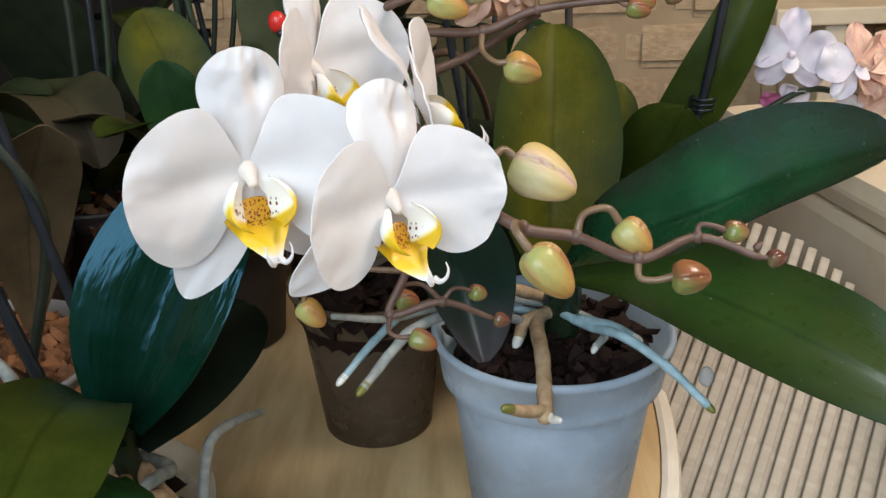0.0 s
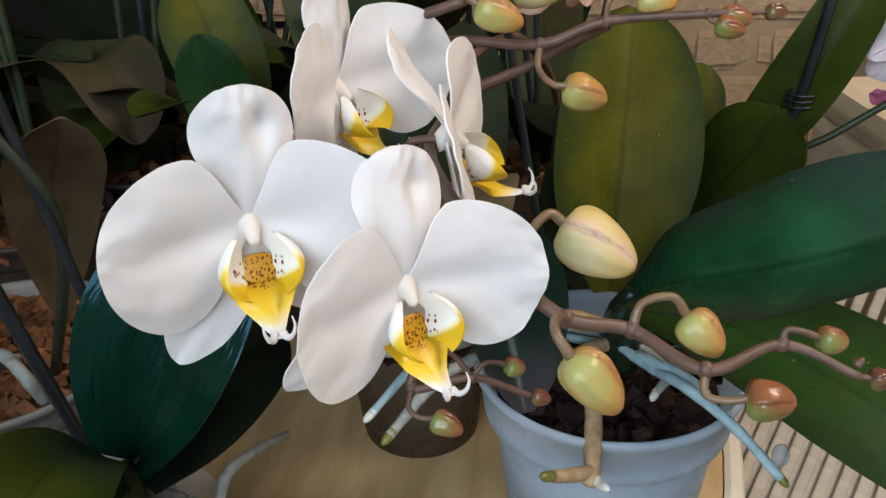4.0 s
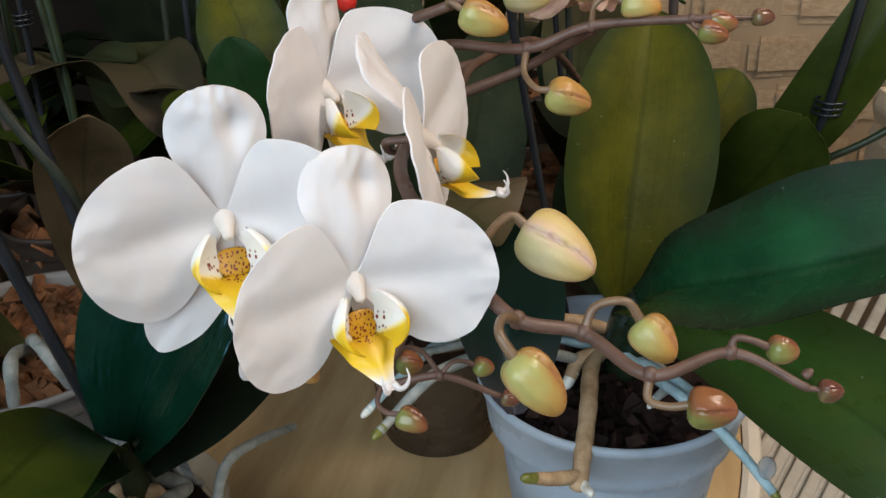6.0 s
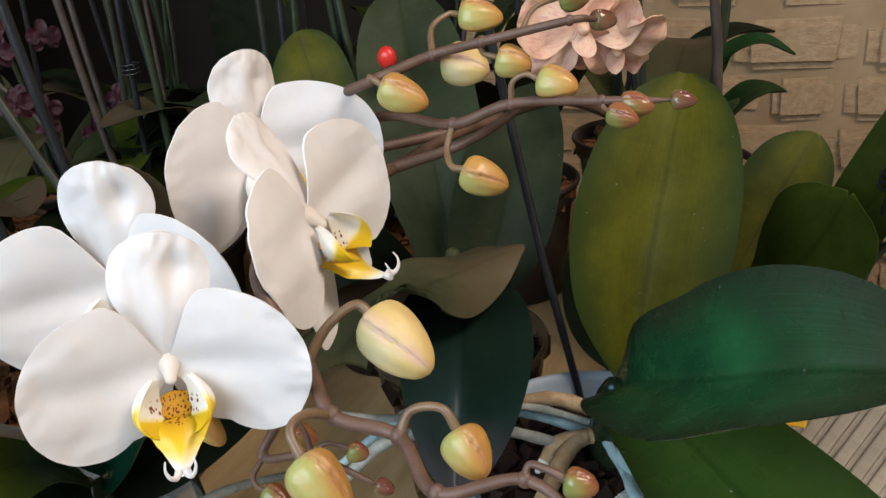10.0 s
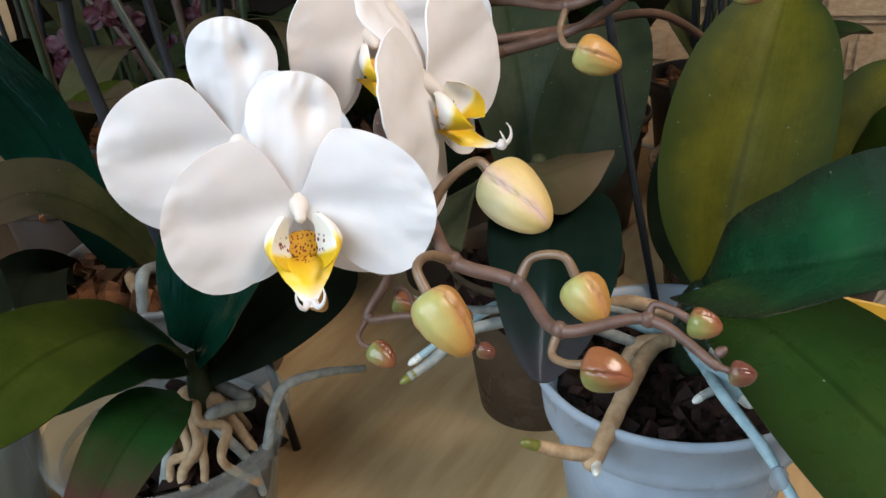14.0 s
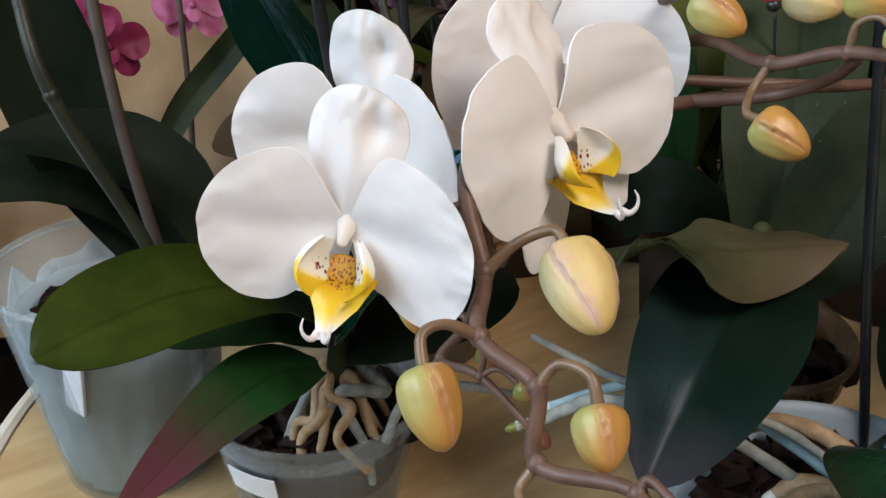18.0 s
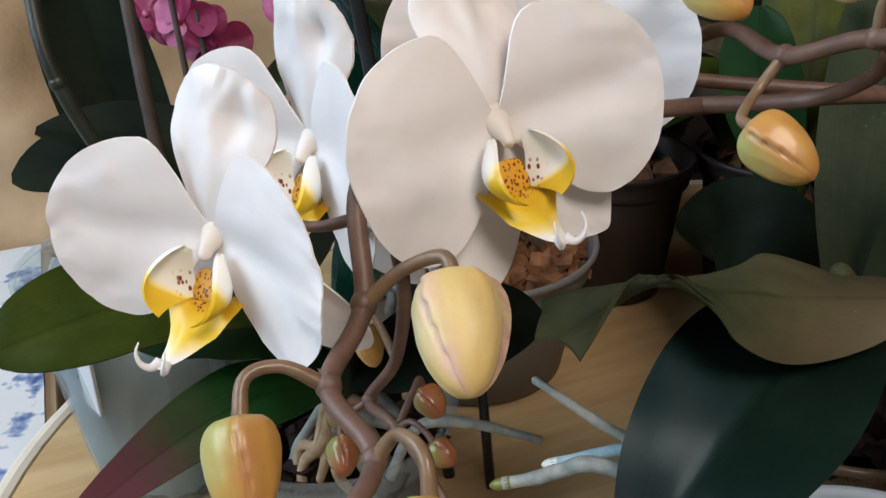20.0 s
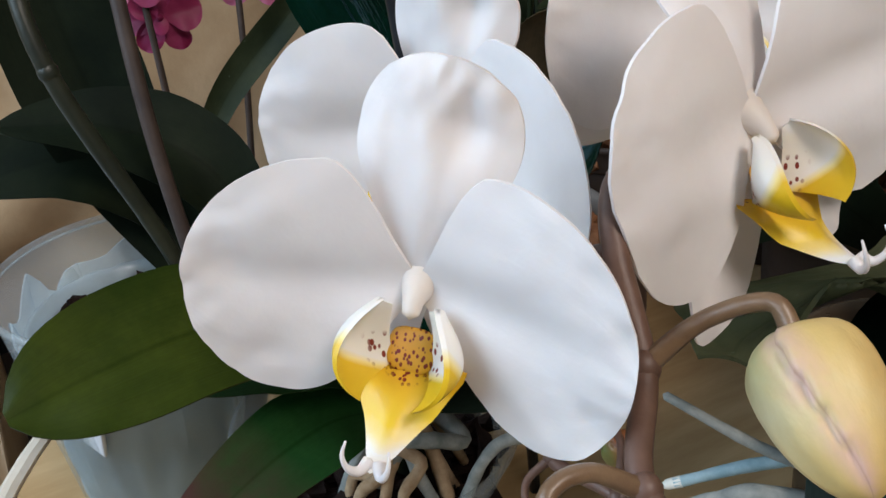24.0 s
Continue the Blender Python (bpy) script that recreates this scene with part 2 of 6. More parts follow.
def lip_material(name, kind):
    """Yellow and white lip tissue; kind: mid lobe, side lobe or callus."""
    m, n, l, b = material(name)
    ob = coords(n, "Object")
    sep = n.new("ShaderNodeSeparateXYZ")
    l.new(ob, sep.inputs[0])
    wob, _ = noise_ramp(n, l, ob, 180.0, [(0.2, (0, 0, 0)), (0.8, (1, 1, 1))])
    white, yellow = (0.87, 0.85, 0.80), (0.78, 0.52, 0.014)
    def along(axis, lo, hi):
        k = n.new("ShaderNodeMapRange")
        k.inputs[1].default_value, k.inputs[2].default_value = lo, hi
        l.new(sep.outputs[axis], k.inputs[0])
        return k.outputs[0]
    if kind == "mid":
        su = n.new("ShaderNodeSeparateXYZ")
        l.new(coords(n, "UV"), su.inputs[0])
        k = n.new("ShaderNodeMath")
        k.operation, k.inputs[1].default_value = "MULTIPLY_ADD", 0.12
        l.new(wob, k.inputs[0])
        l.new(su.outputs[1], k.inputs[2])
        col = ramp(n, l, k.outputs[0], [(0.0, (0.70, 0.36, 0.014)), (0.20, (0.76, 0.46, 0.012)), (0.52, (0.80, 0.55, 0.022)), (0.70, (0.86, 0.70, 0.30)), (0.88, white)])
    elif kind == "side":
        k = n.new("ShaderNodeMath")
        k.operation, k.inputs[1].default_value = "MULTIPLY_ADD", -0.72
        su = n.new("ShaderNodeSeparateXYZ")
        l.new(coords(n, "UV"), su.inputs[0])
        l.new(su.outputs[0], k.inputs[0])
        l.new(su.outputs[1], k.inputs[2])
        k2 = n.new("ShaderNodeMath")
        k2.operation, k2.inputs[1].default_value = "ADD", 0.6
        l.new(k.outputs[0], k2.inputs[0])
        col = ramp(n, l, k2.outputs[0], [(0.0, yellow), (0.40, yellow), (0.48, (0.88, 0.74, 0.30)), (0.58, white), (1.0, white)])
    else:
        col = ramp(n, l, along(1, -0.0135, -0.004), [(0.0, (0.72, 0.38, 0.018)), (0.7, (0.70, 0.34, 0.018)), (1.0, (0.74, 0.42, 0.06))])
    v = n.new("ShaderNodeTexVoronoi")
    v.inputs["Scale"].default_value = {"callus": 1250.0, "mid": 1000.0, "side": 900.0}[kind]
    mp = n.new("ShaderNodeMapping")
    mp.inputs["Scale"].default_value = (1.0, 0.55, 1.0)
    l.new(ob, mp.inputs[0])
    l.new(mp.outputs[0], v.inputs["Vector"])
    spot = ramp(n, l, v.outputs["Distance"], [(0.30, (1, 1, 1)), (0.40, (0, 0, 0))])
    if kind == "mid":
        spot = mix(n, l, 1.0, spot, ramp(n, l, su.outputs[1], [(0.05, (1, 1, 1)), (0.11, (0, 0, 0))]), "MULTIPLY")
    if kind != "callus":
        k = n.new("ShaderNodeMath")
        k.operation = "ABSOLUTE"
        l.new(sep.outputs[0], k.inputs[0])
        r = n.new("ShaderNodeMapRange")
        r.inputs[1].default_value, r.inputs[2].default_value, r.inputs[3].default_value, r.inputs[4].default_value = 0.0068, 0.0086, 1.0, 0.0
        l.new(k.outputs[0], r.inputs[0])
        spot = mix(n, l, 1.0, spot, r.outputs[0], "MULTIPLY")
        if kind == "side":
            spot = mix(n, l, 1.0, spot, ramp(n, l, su.outputs[0], [(0.20, (1, 1, 1)), (0.34, (0, 0, 0))]), "MULTIPLY")
            spot = mix(n, l, 1.0, spot, ramp(n, l, su.outputs[1], [(0.44, (1, 1, 1)), (0.54, (0, 0, 0))]), "MULTIPLY")
    col = mix(n, l, spot, col, (0.20, 0.022, 0.010))
    l.new(col, b.inputs["Base Color"])
    b.inputs["Roughness"].default_value = 0.38
    b.inputs["Subsurface Weight"].default_value = 0.1
    b.inputs["Subsurface Radius"].default_value = (0.002, 0.0015, 0.0006)
    translucent(m, 0.15, col)
    return m


LIP_MID, LIP_SIDE, LIP_CALLUS = lip_material("lip_yellow", "mid"), lip_material("lip_side_lobe", "side"), lip_material("lip_callus", "callus")


def bud_material(name, low, mid, high, seam=(0.55, 0.30, 0.25), gloss=0.4):
    m, n, l, b = material(name)
    gen, ob = coords(n, "Generated"), coords(n, "Object")
    sep = n.new("ShaderNodeSeparateXYZ")
    l.new(gen, sep.inputs[0])
    along = ramp(n, l, sep.outputs[2], [(0.0, low), (0.45, mid), (0.95, high)])
    patch, nf = noise_ramp(n, l, ob, 110.0, [(0.36, (0, 0, 0)), (0.58, (1, 1, 1))], detail=4)
    fine, fh = noise_ramp(n, l, ob, 420.0, [(0.3, (0.84, 0.84, 0.84)), (0.7, (1, 1, 1))], detail=3, stretch=(1, 1, 0.5))
    so = n.new("ShaderNodeSeparateXYZ")
    l.new(ob, so.inputs[0])
    def math_node(op, a, c=None):
        k = n.new("ShaderNodeMath")
        k.operation = op
        for sock, v in zip(k.inputs, (a, c)):
            if isinstance(v, (int, float)):
                sock.default_value = v
            elif v is not None:
                l.new(v, sock)
        return k.outputs[0]
    ang = math_node("ADD", math_node("ARCTAN2", so.outputs[1], so.outputs[0]), math_node("MULTIPLY", sep.outputs[2], 0.5))
    ridge = math_node("ABSOLUTE", math_node("SINE", math_node("MULTIPLY", ang, 1.5)))
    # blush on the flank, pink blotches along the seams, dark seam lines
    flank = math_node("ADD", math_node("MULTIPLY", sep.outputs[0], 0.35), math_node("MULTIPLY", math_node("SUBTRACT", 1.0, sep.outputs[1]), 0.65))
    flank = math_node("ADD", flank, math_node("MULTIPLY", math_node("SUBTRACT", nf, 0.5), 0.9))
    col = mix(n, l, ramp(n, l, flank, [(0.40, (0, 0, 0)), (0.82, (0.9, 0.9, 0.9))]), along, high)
    near = ramp(n, l, ridge, [(0.0, (0.9, 0.9, 0.9)), (0.35, (0.5, 0.5, 0.5)), (0.75, (0, 0, 0))])
    col = mix(n, l, mix(n, l, 1.0, near, patch, "MULTIPLY"), col, seam)
    col = mix(n, l, 0.5, col, fine, "MULTIPLY")
    line = ramp(n, l, ridge, [(0.0, (0.42, 0.42, 0.42)), (0.03, (0.2, 0.2, 0.2)), (0.08, (0, 0, 0))])
    col = mix(n, l, line, col, (seam[0] * 0.55, seam[1] * 0.45, seam[2] * 0.3))
    l.new(col, b.inputs["Base Color"])
    b.inputs["Roughness"].default_value = gloss
    b.inputs["Subsurface Weight"].default_value = 0.08
    b.inputs["Subsurface Radius"].default_value = (0.002, 0.0015, 0.001)
    bump(n, l, b, fh, 0.3, 0.0005)
    return m


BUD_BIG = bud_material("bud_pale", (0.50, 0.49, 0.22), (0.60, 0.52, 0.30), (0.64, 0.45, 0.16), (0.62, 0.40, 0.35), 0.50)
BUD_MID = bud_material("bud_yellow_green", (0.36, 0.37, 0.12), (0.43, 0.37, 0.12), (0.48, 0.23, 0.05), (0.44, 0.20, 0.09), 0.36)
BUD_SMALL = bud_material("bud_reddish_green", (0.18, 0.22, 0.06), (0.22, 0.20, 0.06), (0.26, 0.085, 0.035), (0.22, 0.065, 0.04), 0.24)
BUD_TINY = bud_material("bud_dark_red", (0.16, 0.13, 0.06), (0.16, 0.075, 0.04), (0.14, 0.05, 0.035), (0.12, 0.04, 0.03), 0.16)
STEM = surface("flower_stem_brown", (0.080, 0.042, 0.029), (0.15, 0.084, 0.060), 120, 0.5, 0.15)
STEM_PALE = surface("bud_stalk_pink_green", (0.13, 0.075, 0.042), (0.21, 0.135, 0.075), 150, 0.35, 0.15)
STEM_GREEN = surface("flower_stalk_green", (0.008, 0.018, 0.006), (0.018, 0.032, 0.010), 80, 0.5, 0.15)
STEM_GREY = surface("flower_stalk_grey_green", (0.013, 0.018, 0.012), (0.028, 0.034, 0.021), 80, 0.45, 0.2)
ROOT_TAN = surface("aerial_root_tan", (0.27, 0.17, 0.09), (0.5, 0.37, 0.23), 140, 0.65, 0.5, 500)
ROOT_GREY = surface("aerial_root_silver", (0.17, 0.19, 0.18), (0.36, 0.37, 0.34), 130, 0.6, 0.4, 500)
# Silver root with the blue of the daylight on it mixed into its colour.
ROOT_DAYLIT = surface("aerial_root_daylit_silver", (0.22, 0.35, 0.39), (0.4, 0.54, 0.58), 150, 0.55, 0.4, 500)
ROOT_TIP = surface("root_tip_green", (0.10, 0.11, 0.02), (0.17, 0.17, 0.035), 300, 0.35, 0.1)
ROOT_WHITE = surface("root_tip_white", (0.62, 0.64, 0.58), (0.78, 0.78, 0.72), 300, 0.4, 0.1)
BARK = surface("bark_chips", (0.05, 0.019, 0.008), (0.28, 0.125, 0.055), 55, 0.8, 0.8, 260, distance=0.002)
BARK_DARK = surface("dark_bark_chips", (0.006, 0.003, 0.002), (0.034, 0.014, 0.009), 55, 0.75, 0.8, 260, random_tint=0.45, distance=0.002)
STAKE = surface("stake_black_plastic", (0.006, 0.008, 0.011), (0.018, 0.021, 0.026), 60, 0.32, 0.1)
STAKE_BROWN = surface("stake_brown", (0.035, 0.025, 0.022), (0.07, 0.05, 0.04), 60, 0.5, 0.2)


def plastic(name, colour, rough, through_amount):
    m, n, l, b = material(name)
    ob = coords(n, "Object")
    col, h = noise_ramp(n, l, ob, 30.0, [(0.35, tuple(c * 0.93 for c in colour)), (0.7, colour)], detail=5)
    l.new(col, b.inputs["Base Color"])
    rv, _ = noise_ramp(n, l, ob, 80.0, [(0.3, (rough - 0.06,) * 3), (0.7, (rough + 0.08,) * 3)])
    l.new(rv, b.inputs["Roughness"])
    bump(n, l, b, h, 0.015, 0.001)
    translucent(m, through_amount, col)
    return m


def clear_plastic(name, tint, rough, clear=0.6, milk=0.6):
    m, n, l, b = material(name)
    out = n["Material Output"]
    ob = coords(n, "Object")
    rv, h = noise_ramp(n, l, ob, 40.0, [(0.3, (rough * 0.5,) * 3), (0.7, (rough * 1.6,) * 3)])
    haze, _ = noise_ramp(n, l, ob, 26.0, [(0.3, tuple(c * milk * 0.75 for c in tint)), (0.75, tuple(c * min(1.0, milk * 1.25) for c in tint))])
    l.new(haze, b.inputs["Base Color"])
    l.new(rv, b.inputs["Roughness"])
    bump(n, l, b, h, 0.15, 0.002)
    t, k = n.new("ShaderNodeBsdfTransparent"), n.new("ShaderNodeMixShader")
    t.inputs[0].default_value = (*tuple(0.5 + 0.5 * c for c in tint), 1)
    k.inputs[0].default_value = clear
    tl, kk = n.new("ShaderNodeBsdfTranslucent"), n.new("ShaderNodeMixShader")
    l.new(haze, tl.inputs[0])
    kk.inputs[0].default_value = 0.5
    l.new(b.outputs[0], kk.inputs[1])
    l.new(tl.outputs[0], kk.inputs[2])
    l.new(kk.outputs[0], k.inputs[1])
    l.new(t.outputs[0], k.inputs[2])
    l.new(k.outputs[0], out.inputs[0])
    return m


POT_FROST = clear_plastic("frosted_pot_plastic", (0.74, 0.87, 1.0), 0.30, 0.22, 0.97)
POT_CLEAR = clear_plastic("clear_pot_plastic", (0.92, 0.98, 1.0), 0.10, 0.78, 0.75)
POT_AMBER = clear_plastic("amber_pot_plastic", (0.52, 0.40, 0.28), 0.22, 0.42, 0.55)
POT_WHITE = plastic("white_pot_plastic", (0.22, 0.21, 0.20), 0.4, 0.2)
POT_BROWN = plastic("brown_pot_plastic", (0.042, 0.030, 0.025), 0.5, 0.15)
TABLE = surface("table_wood", (0.44, 0.285, 0.130), (0.61, 0.43, 0.225), 9, 0.6, 0.25, 60, stretch=(6.0, 1.0, 1.0))
TABLE_EDGE = surface("table_edge_cream", (0.66, 0.58, 0.46), (0.78, 0.71, 0.60), 30, 0.4, 0.1)
CHAIR = surface("chair_cream_paint", (0.66, 0.53, 0.36), (0.77, 0.65, 0.48), 14, 0.45, 0.15, 90)
SLAT = surface("chair_slat_paint", (0.33, 0.275, 0.20), (0.45, 0.385, 0.30), 20, 0.5, 0.25, 120, stretch=(1, 5, 1), random_tint=0.12)
# Near-black: the deep shade between the back plants is put into this colour.
PLASTER_SHADE = surface("shade_plaster", (0.010, 0.008, 0.006), (0.020, 0.016, 0.012), 5, 0.85, 0.3)
# Pale, so that the unseen walls and ceiling give soft fill.
PLASTER_FILL = surface("pale_fill_plaster", (0.52, 0.45, 0.36), (0.60, 0.53, 0.43), 5, 0.85, 0.3)
STONE = surface("wall_stone", (0.44, 0.29, 0.165), (0.62, 0.46, 0.29), 9, 0.85, 0.6, 30, random_tint=0.10, distance=0.005)
MORTAR = surface("wall_mortar", (0.36, 0.25, 0.145), (0.48, 0.35, 0.22), 12, 0.9, 0.6)
PAPER = surface("crumpled_brown_paper", (0.4, 0.27, 0.145), (0.64, 0.46, 0.28), 6, 0.7, 0.5, 25, distance=0.004)
FLOOR = surface("wood_floor", (0.03, 0.018, 0.011), (0.06, 0.036, 0.022), 6, 0.4, 0.3, stretch=(1, 8, 1))
RED = surface("red_gloss", (0.55, 0.02, 0.015), (0.65, 0.035, 0.025), 80, 0.3, 0.05)
BLACK = surface("black_gloss", (0.01, 0.01, 0.01), (0.03, 0.03, 0.03), 80, 0.3, 0.05)
YELLOW = surface("yellow_plastic", (0.62, 0.36, 0.02), (0.72, 0.45, 0.03), 60, 0.4, 0.1)
WHITE_TAG = surface("white_plastic", (0.66, 0.70, 0.76), (0.78, 0.82, 0.86), 60, 0.4, 0.1)
PINK = petal_material("pink_petal", (0.48, 0.10, 0.24), (0.66, 0.24, 0.40), (0.7, 0.2, 0.4))
MAGENTA = petal_material("magenta_petal", (0.26, 0.02, 0.09), (0.40, 0.05, 0.15), (0.4, 0.05, 0.15))
PEACH = petal_material("peach_petal", (0.78, 0.48, 0.34), (0.88, 0.68, 0.50), (0.8, 0.45, 0.3), (0.66, 0.24, 0.30))
LILAC = petal_material("lilac_white_petal", (0.72, 0.62, 0.70), (0.86, 0.84, 0.84), (0.85, 0.72, 0.78))
MAROON = petal_material("maroon_petal", (0.030, 0.006, 0.012), (0.085, 0.020, 0.034), (0.10, 0.02, 0.03))
POT_SLEEVE = clear_plastic("clear_sleeve_plastic", (0.90, 0.97, 1.0), 0.07, 0.50, 1.0)
GLASS_BLUE = clear_plastic("clear_drop", (0.85, 0.93, 1.0), 0.06, 0.6)


def cloth_material():
    m, n, l, b = material("white_blue_cloth")
    ob = coords(n, "Object")
    col, h = noise_ramp(n, l, ob, 22.0, [(0.54, (0.74, 0.75, 0.76)), (0.58, (0.30, 0.38, 0.55)), (0.64, (0.05, 0.10, 0.28))], detail=3)
    l.new(col, b.inputs["Base Color"])
    b.inputs["Roughness"].default_value = 0.8
    _, w = noise_ramp(n, l, ob, 300.0, [(0, (0, 0, 0)), (1, (1, 1, 1))])
    bump(n, l, b, w, 0.3, 0.001)
    return m


CLOTH = cloth_material()

# ---- builders ----
def mesh(name, verts, faces, mat, smooth=True, uvs=None):
    me = bpy.data.meshes.new(name)
    me.from_pydata([tuple(v) for v in verts], [], faces)
    if uvs is not None:
        lay = me.uv_layers.new(name="UVMap")
        for lp in me.loops:
            lay.data[lp.index].uv = uvs[lp.vertex_index]
    me.materials.append(mat)
    if smooth:
        me.polygons.foreach_set("use_smooth", [True] * len(me.polygons))
    me.update()
    return me


def part(name, me, parent=None, label=""):
    ob = new(name, me)
    if parent is not None:
        ob.parent = parent
    if label:
        ob["label"] = label
    return ob


def thing(name, at, label, category, group="", kind=""):
    ob = new(name)
    ob.empty_display_size = 0.02
    ob.location = at
    return tagged(ob, label, category, group, kind)


def local(parent_at, pts):
    o = Vector(parent_at)
    return [Vector(p) - o for p in pts]


def spline(pts, count):
    """Points along a smooth curve through pts, with the parameter of each."""
    P = [Vector(p) for p in pts]
    P = [P[0] * 2 - P[1]] + P + [P[-1] * 2 - P[-2]]
    out = []
    segs = len(P) - 3
    for i in range(count):
        u = i / (count - 1) * segs
        k = min(int(u), segs - 1)
        f = u - k
        a, b, c, d = P[k:k + 4]
        out.append(0.5 * ((2 * b) + (c - a) * f + (2 * a - 5 * b + 4 * c - d) * f * f + (3 * b - a - 3 * c + d) * f ** 3))
    return out


def lerp_list(vals, s):
    u = s * (len(vals) - 1)
    k = min(int(u), len(vals) - 2)
    return vals[k] * (1 - (u - k)) + vals[k + 1] * (u - k)


def tube(name, pts, radii, mat, sides=10, steps=None, wobble=0.0, seed=0):
    steps = steps or max(8, 7 * (len(pts) - 1))
    c = spline(pts, steps)
    rnd = random.Random(seed)
    verts, faces = [], []
    ref = Vector((0.3, 0.2, 1)).normalized()
    for i, p in enumerate(c):
        t = (c[min(i + 1, steps - 1)] - c[max(i - 1, 0)]).normalized()
        if abs(t.dot(ref)) > 0.95:
            ref = Vector((1, 0.1, 0.2)).normalized()
        a = t.cross(ref).normalized()
        b = t.cross(a)
        ref = (ref - t * ref.dot(t)).normalized()
        a = t.cross(ref)
        s = i / (steps - 1)
        r = lerp_list(radii, s) * (1 + wobble * (noise.noise(p * 160 + Vector((seed, 0, 0)))))
        for k in range(sides):
            w = 2 * math.pi * k / sides
            verts.append(p + (a * math.cos(w) + ref * math.sin(w)) * r)
    for i in range(steps - 1):
        for k in range(sides):
            k2 = (k + 1) % sides
            faces.append((i * sides + k, i * sides + k2, (i + 1) * sides + k2, (i + 1) * sides + k))
    t0, t1 = (c[1] - c[0]).normalized(), (c[-1] - c[-2]).normalized()
    verts.append(c[0] - t0 * radii[0] * 0.5)
    verts.append(c[-1] + t1 * radii[-1] * 0.7)
    n0, n1 = len(verts) - 2, len(verts) - 1
    for k in range(sides):
        k2 = (k + 1) % sides
        faces.append((n0, k2, k))
        faces.append((n1, (steps - 1) * sides + k, (steps - 1) * sides + k2))
    return mesh(name, verts, faces, mat)


def sheet(rows_top, rows_bot, uv_rows):
    """Verts and faces of a closed thin sheet from two grids of points."""
    R, C = len(rows_top), len(rows_top[0])
    verts = [p for r in rows_top for p in r] + [p for r in rows_bot for p in r]
    uvs = [u for r in uv_rows for u in r] * 2
    o = R * C
    faces = []
    for i in range(R - 1):
        for j in range(C - 1):
            a = i * C + j
            faces.append((a, a + 1, a + C + 1, a + C))
            faces.append((o + a, o + a + C, o + a + C + 1, o + a + 1))
    rim = [(0, j) for j in range(C)] + [(i, C - 1) for i in range(1, R)] + [(R - 1, j) for j in range(C - 2, -1, -1)] + [(i, 0) for i in range(R - 2, 0, -1)]
    e, L = len(verts), len(rim)
    verts += [verts[i * C + j] for i, j in rim] + [verts[o + i * C + j] for i, j in rim]
    uvs = uvs + [uvs[i * C + j] for i, j in rim] * 2
    for q in range(L):
        r = (q + 1) % L
        faces.append((e + r, e + q, e + L + q, e + L + r))
    return verts, faces, uvs


def leaf_mesh(name, pts, normals, width, mat, fold=0.22, widest=0.55, base=0.28, thick=0.0018, blunt=2.2, ripple=0.0012, arch=0.0, rows=26, cols=15, seed=0, notch=0.0, belly=0.0):
    c = spline(pts, rows)
    N = [Vector(v).normalized() for v in normals]
    top, bot, uv = [], [], []
    for i, p in enumerate(c):
        s = i / (rows - 1)
        t = (c[min(i + 1, rows - 1)] - c[max(i - 1, 0)]).normalized()
        nn = lerp_list(N, s)
        nn = (nn - t * nn.dot(t)).normalized()
        side = t.cross(nn)
        if s < widest:
            w = base + (1 - base) * math.sin(math.pi / 2 * s / widest)
        else:
            w = max(0.02, 1 - ((s - widest) / (1 - widest)) ** blunt) ** 0.55
        hw = width / 2 * w
        a, b, u = [], [], []
        for j in range(cols):
            v = -1 + 2 * j / (cols - 1)
            lift = fold * (math.sqrt(v * v + 0.012) - 0.11) * hw - arch * v * v * hw + belly * math.sin(math.pi * abs(v)) * hw
            rp = ripple * noise.noise(Vector((s * 5 + seed * 3.1, v * 1.3, seed))) * (0.3 + abs(v))
            back = notch * width * max(0, 1 - abs(v) * 3) * max(0, s - 0.85) / 0.15
            q = p + side * v * hw * (1 - 0.3 * fold * fold) + nn * (lift + rp) - t * back
            th = thick * (0.35 + 0.65 * (1 - v ** 4)) * (1.3 - 0.5 * s)
            a.append(q)
            b.append(q - nn * th)
            u.append(((v + 1) / 2, s))
        top.append(a)
        bot.append(b)
        uv.append(u)
    vs, fs, us = sheet(top, bot, uv)
    return mesh(name, vs, fs, mat, uvs=us)


def ribbon(name, near, ridge, far, mat, thick=0.0014, rows=44, cols=15):
    """A bent leaf between two edges with a ridge between them."""
    A, M, B = spline(near, rows), spline(ridge, rows), spline(far, rows)
    top, bot, uv = [], [], []
    for i in range(rows):
        t = M[min(i + 1, rows - 1)] - M[max(i - 1, 0)]
        a, b, u = [], [], []
        for j in range(cols):
            v = j / (cols - 1)
            p = A[i] * (1 - v) * (1 - 2 * v) + M[i] * 4 * v * (1 - v) + B[i] * v * (2 * v - 1)
            d = A[i] * (4 * v - 3) + M[i] * (4 - 8 * v) + B[i] * (4 * v - 1)
            n = t.cross(d).normalized()
            if n.z < 0:
                n = -n
            p = p + n * 0.0010 * noise.noise(p * 70)
            a.append(p)
            b.append(p - n * thick)
            u.append((v, i / (rows - 1)))
        top.append(a)
        bot.append(b)
        uv.append(u)
    vs, fs, us = sheet(top, bot, uv)
    return mesh(name, vs, fs, mat, uvs=us)


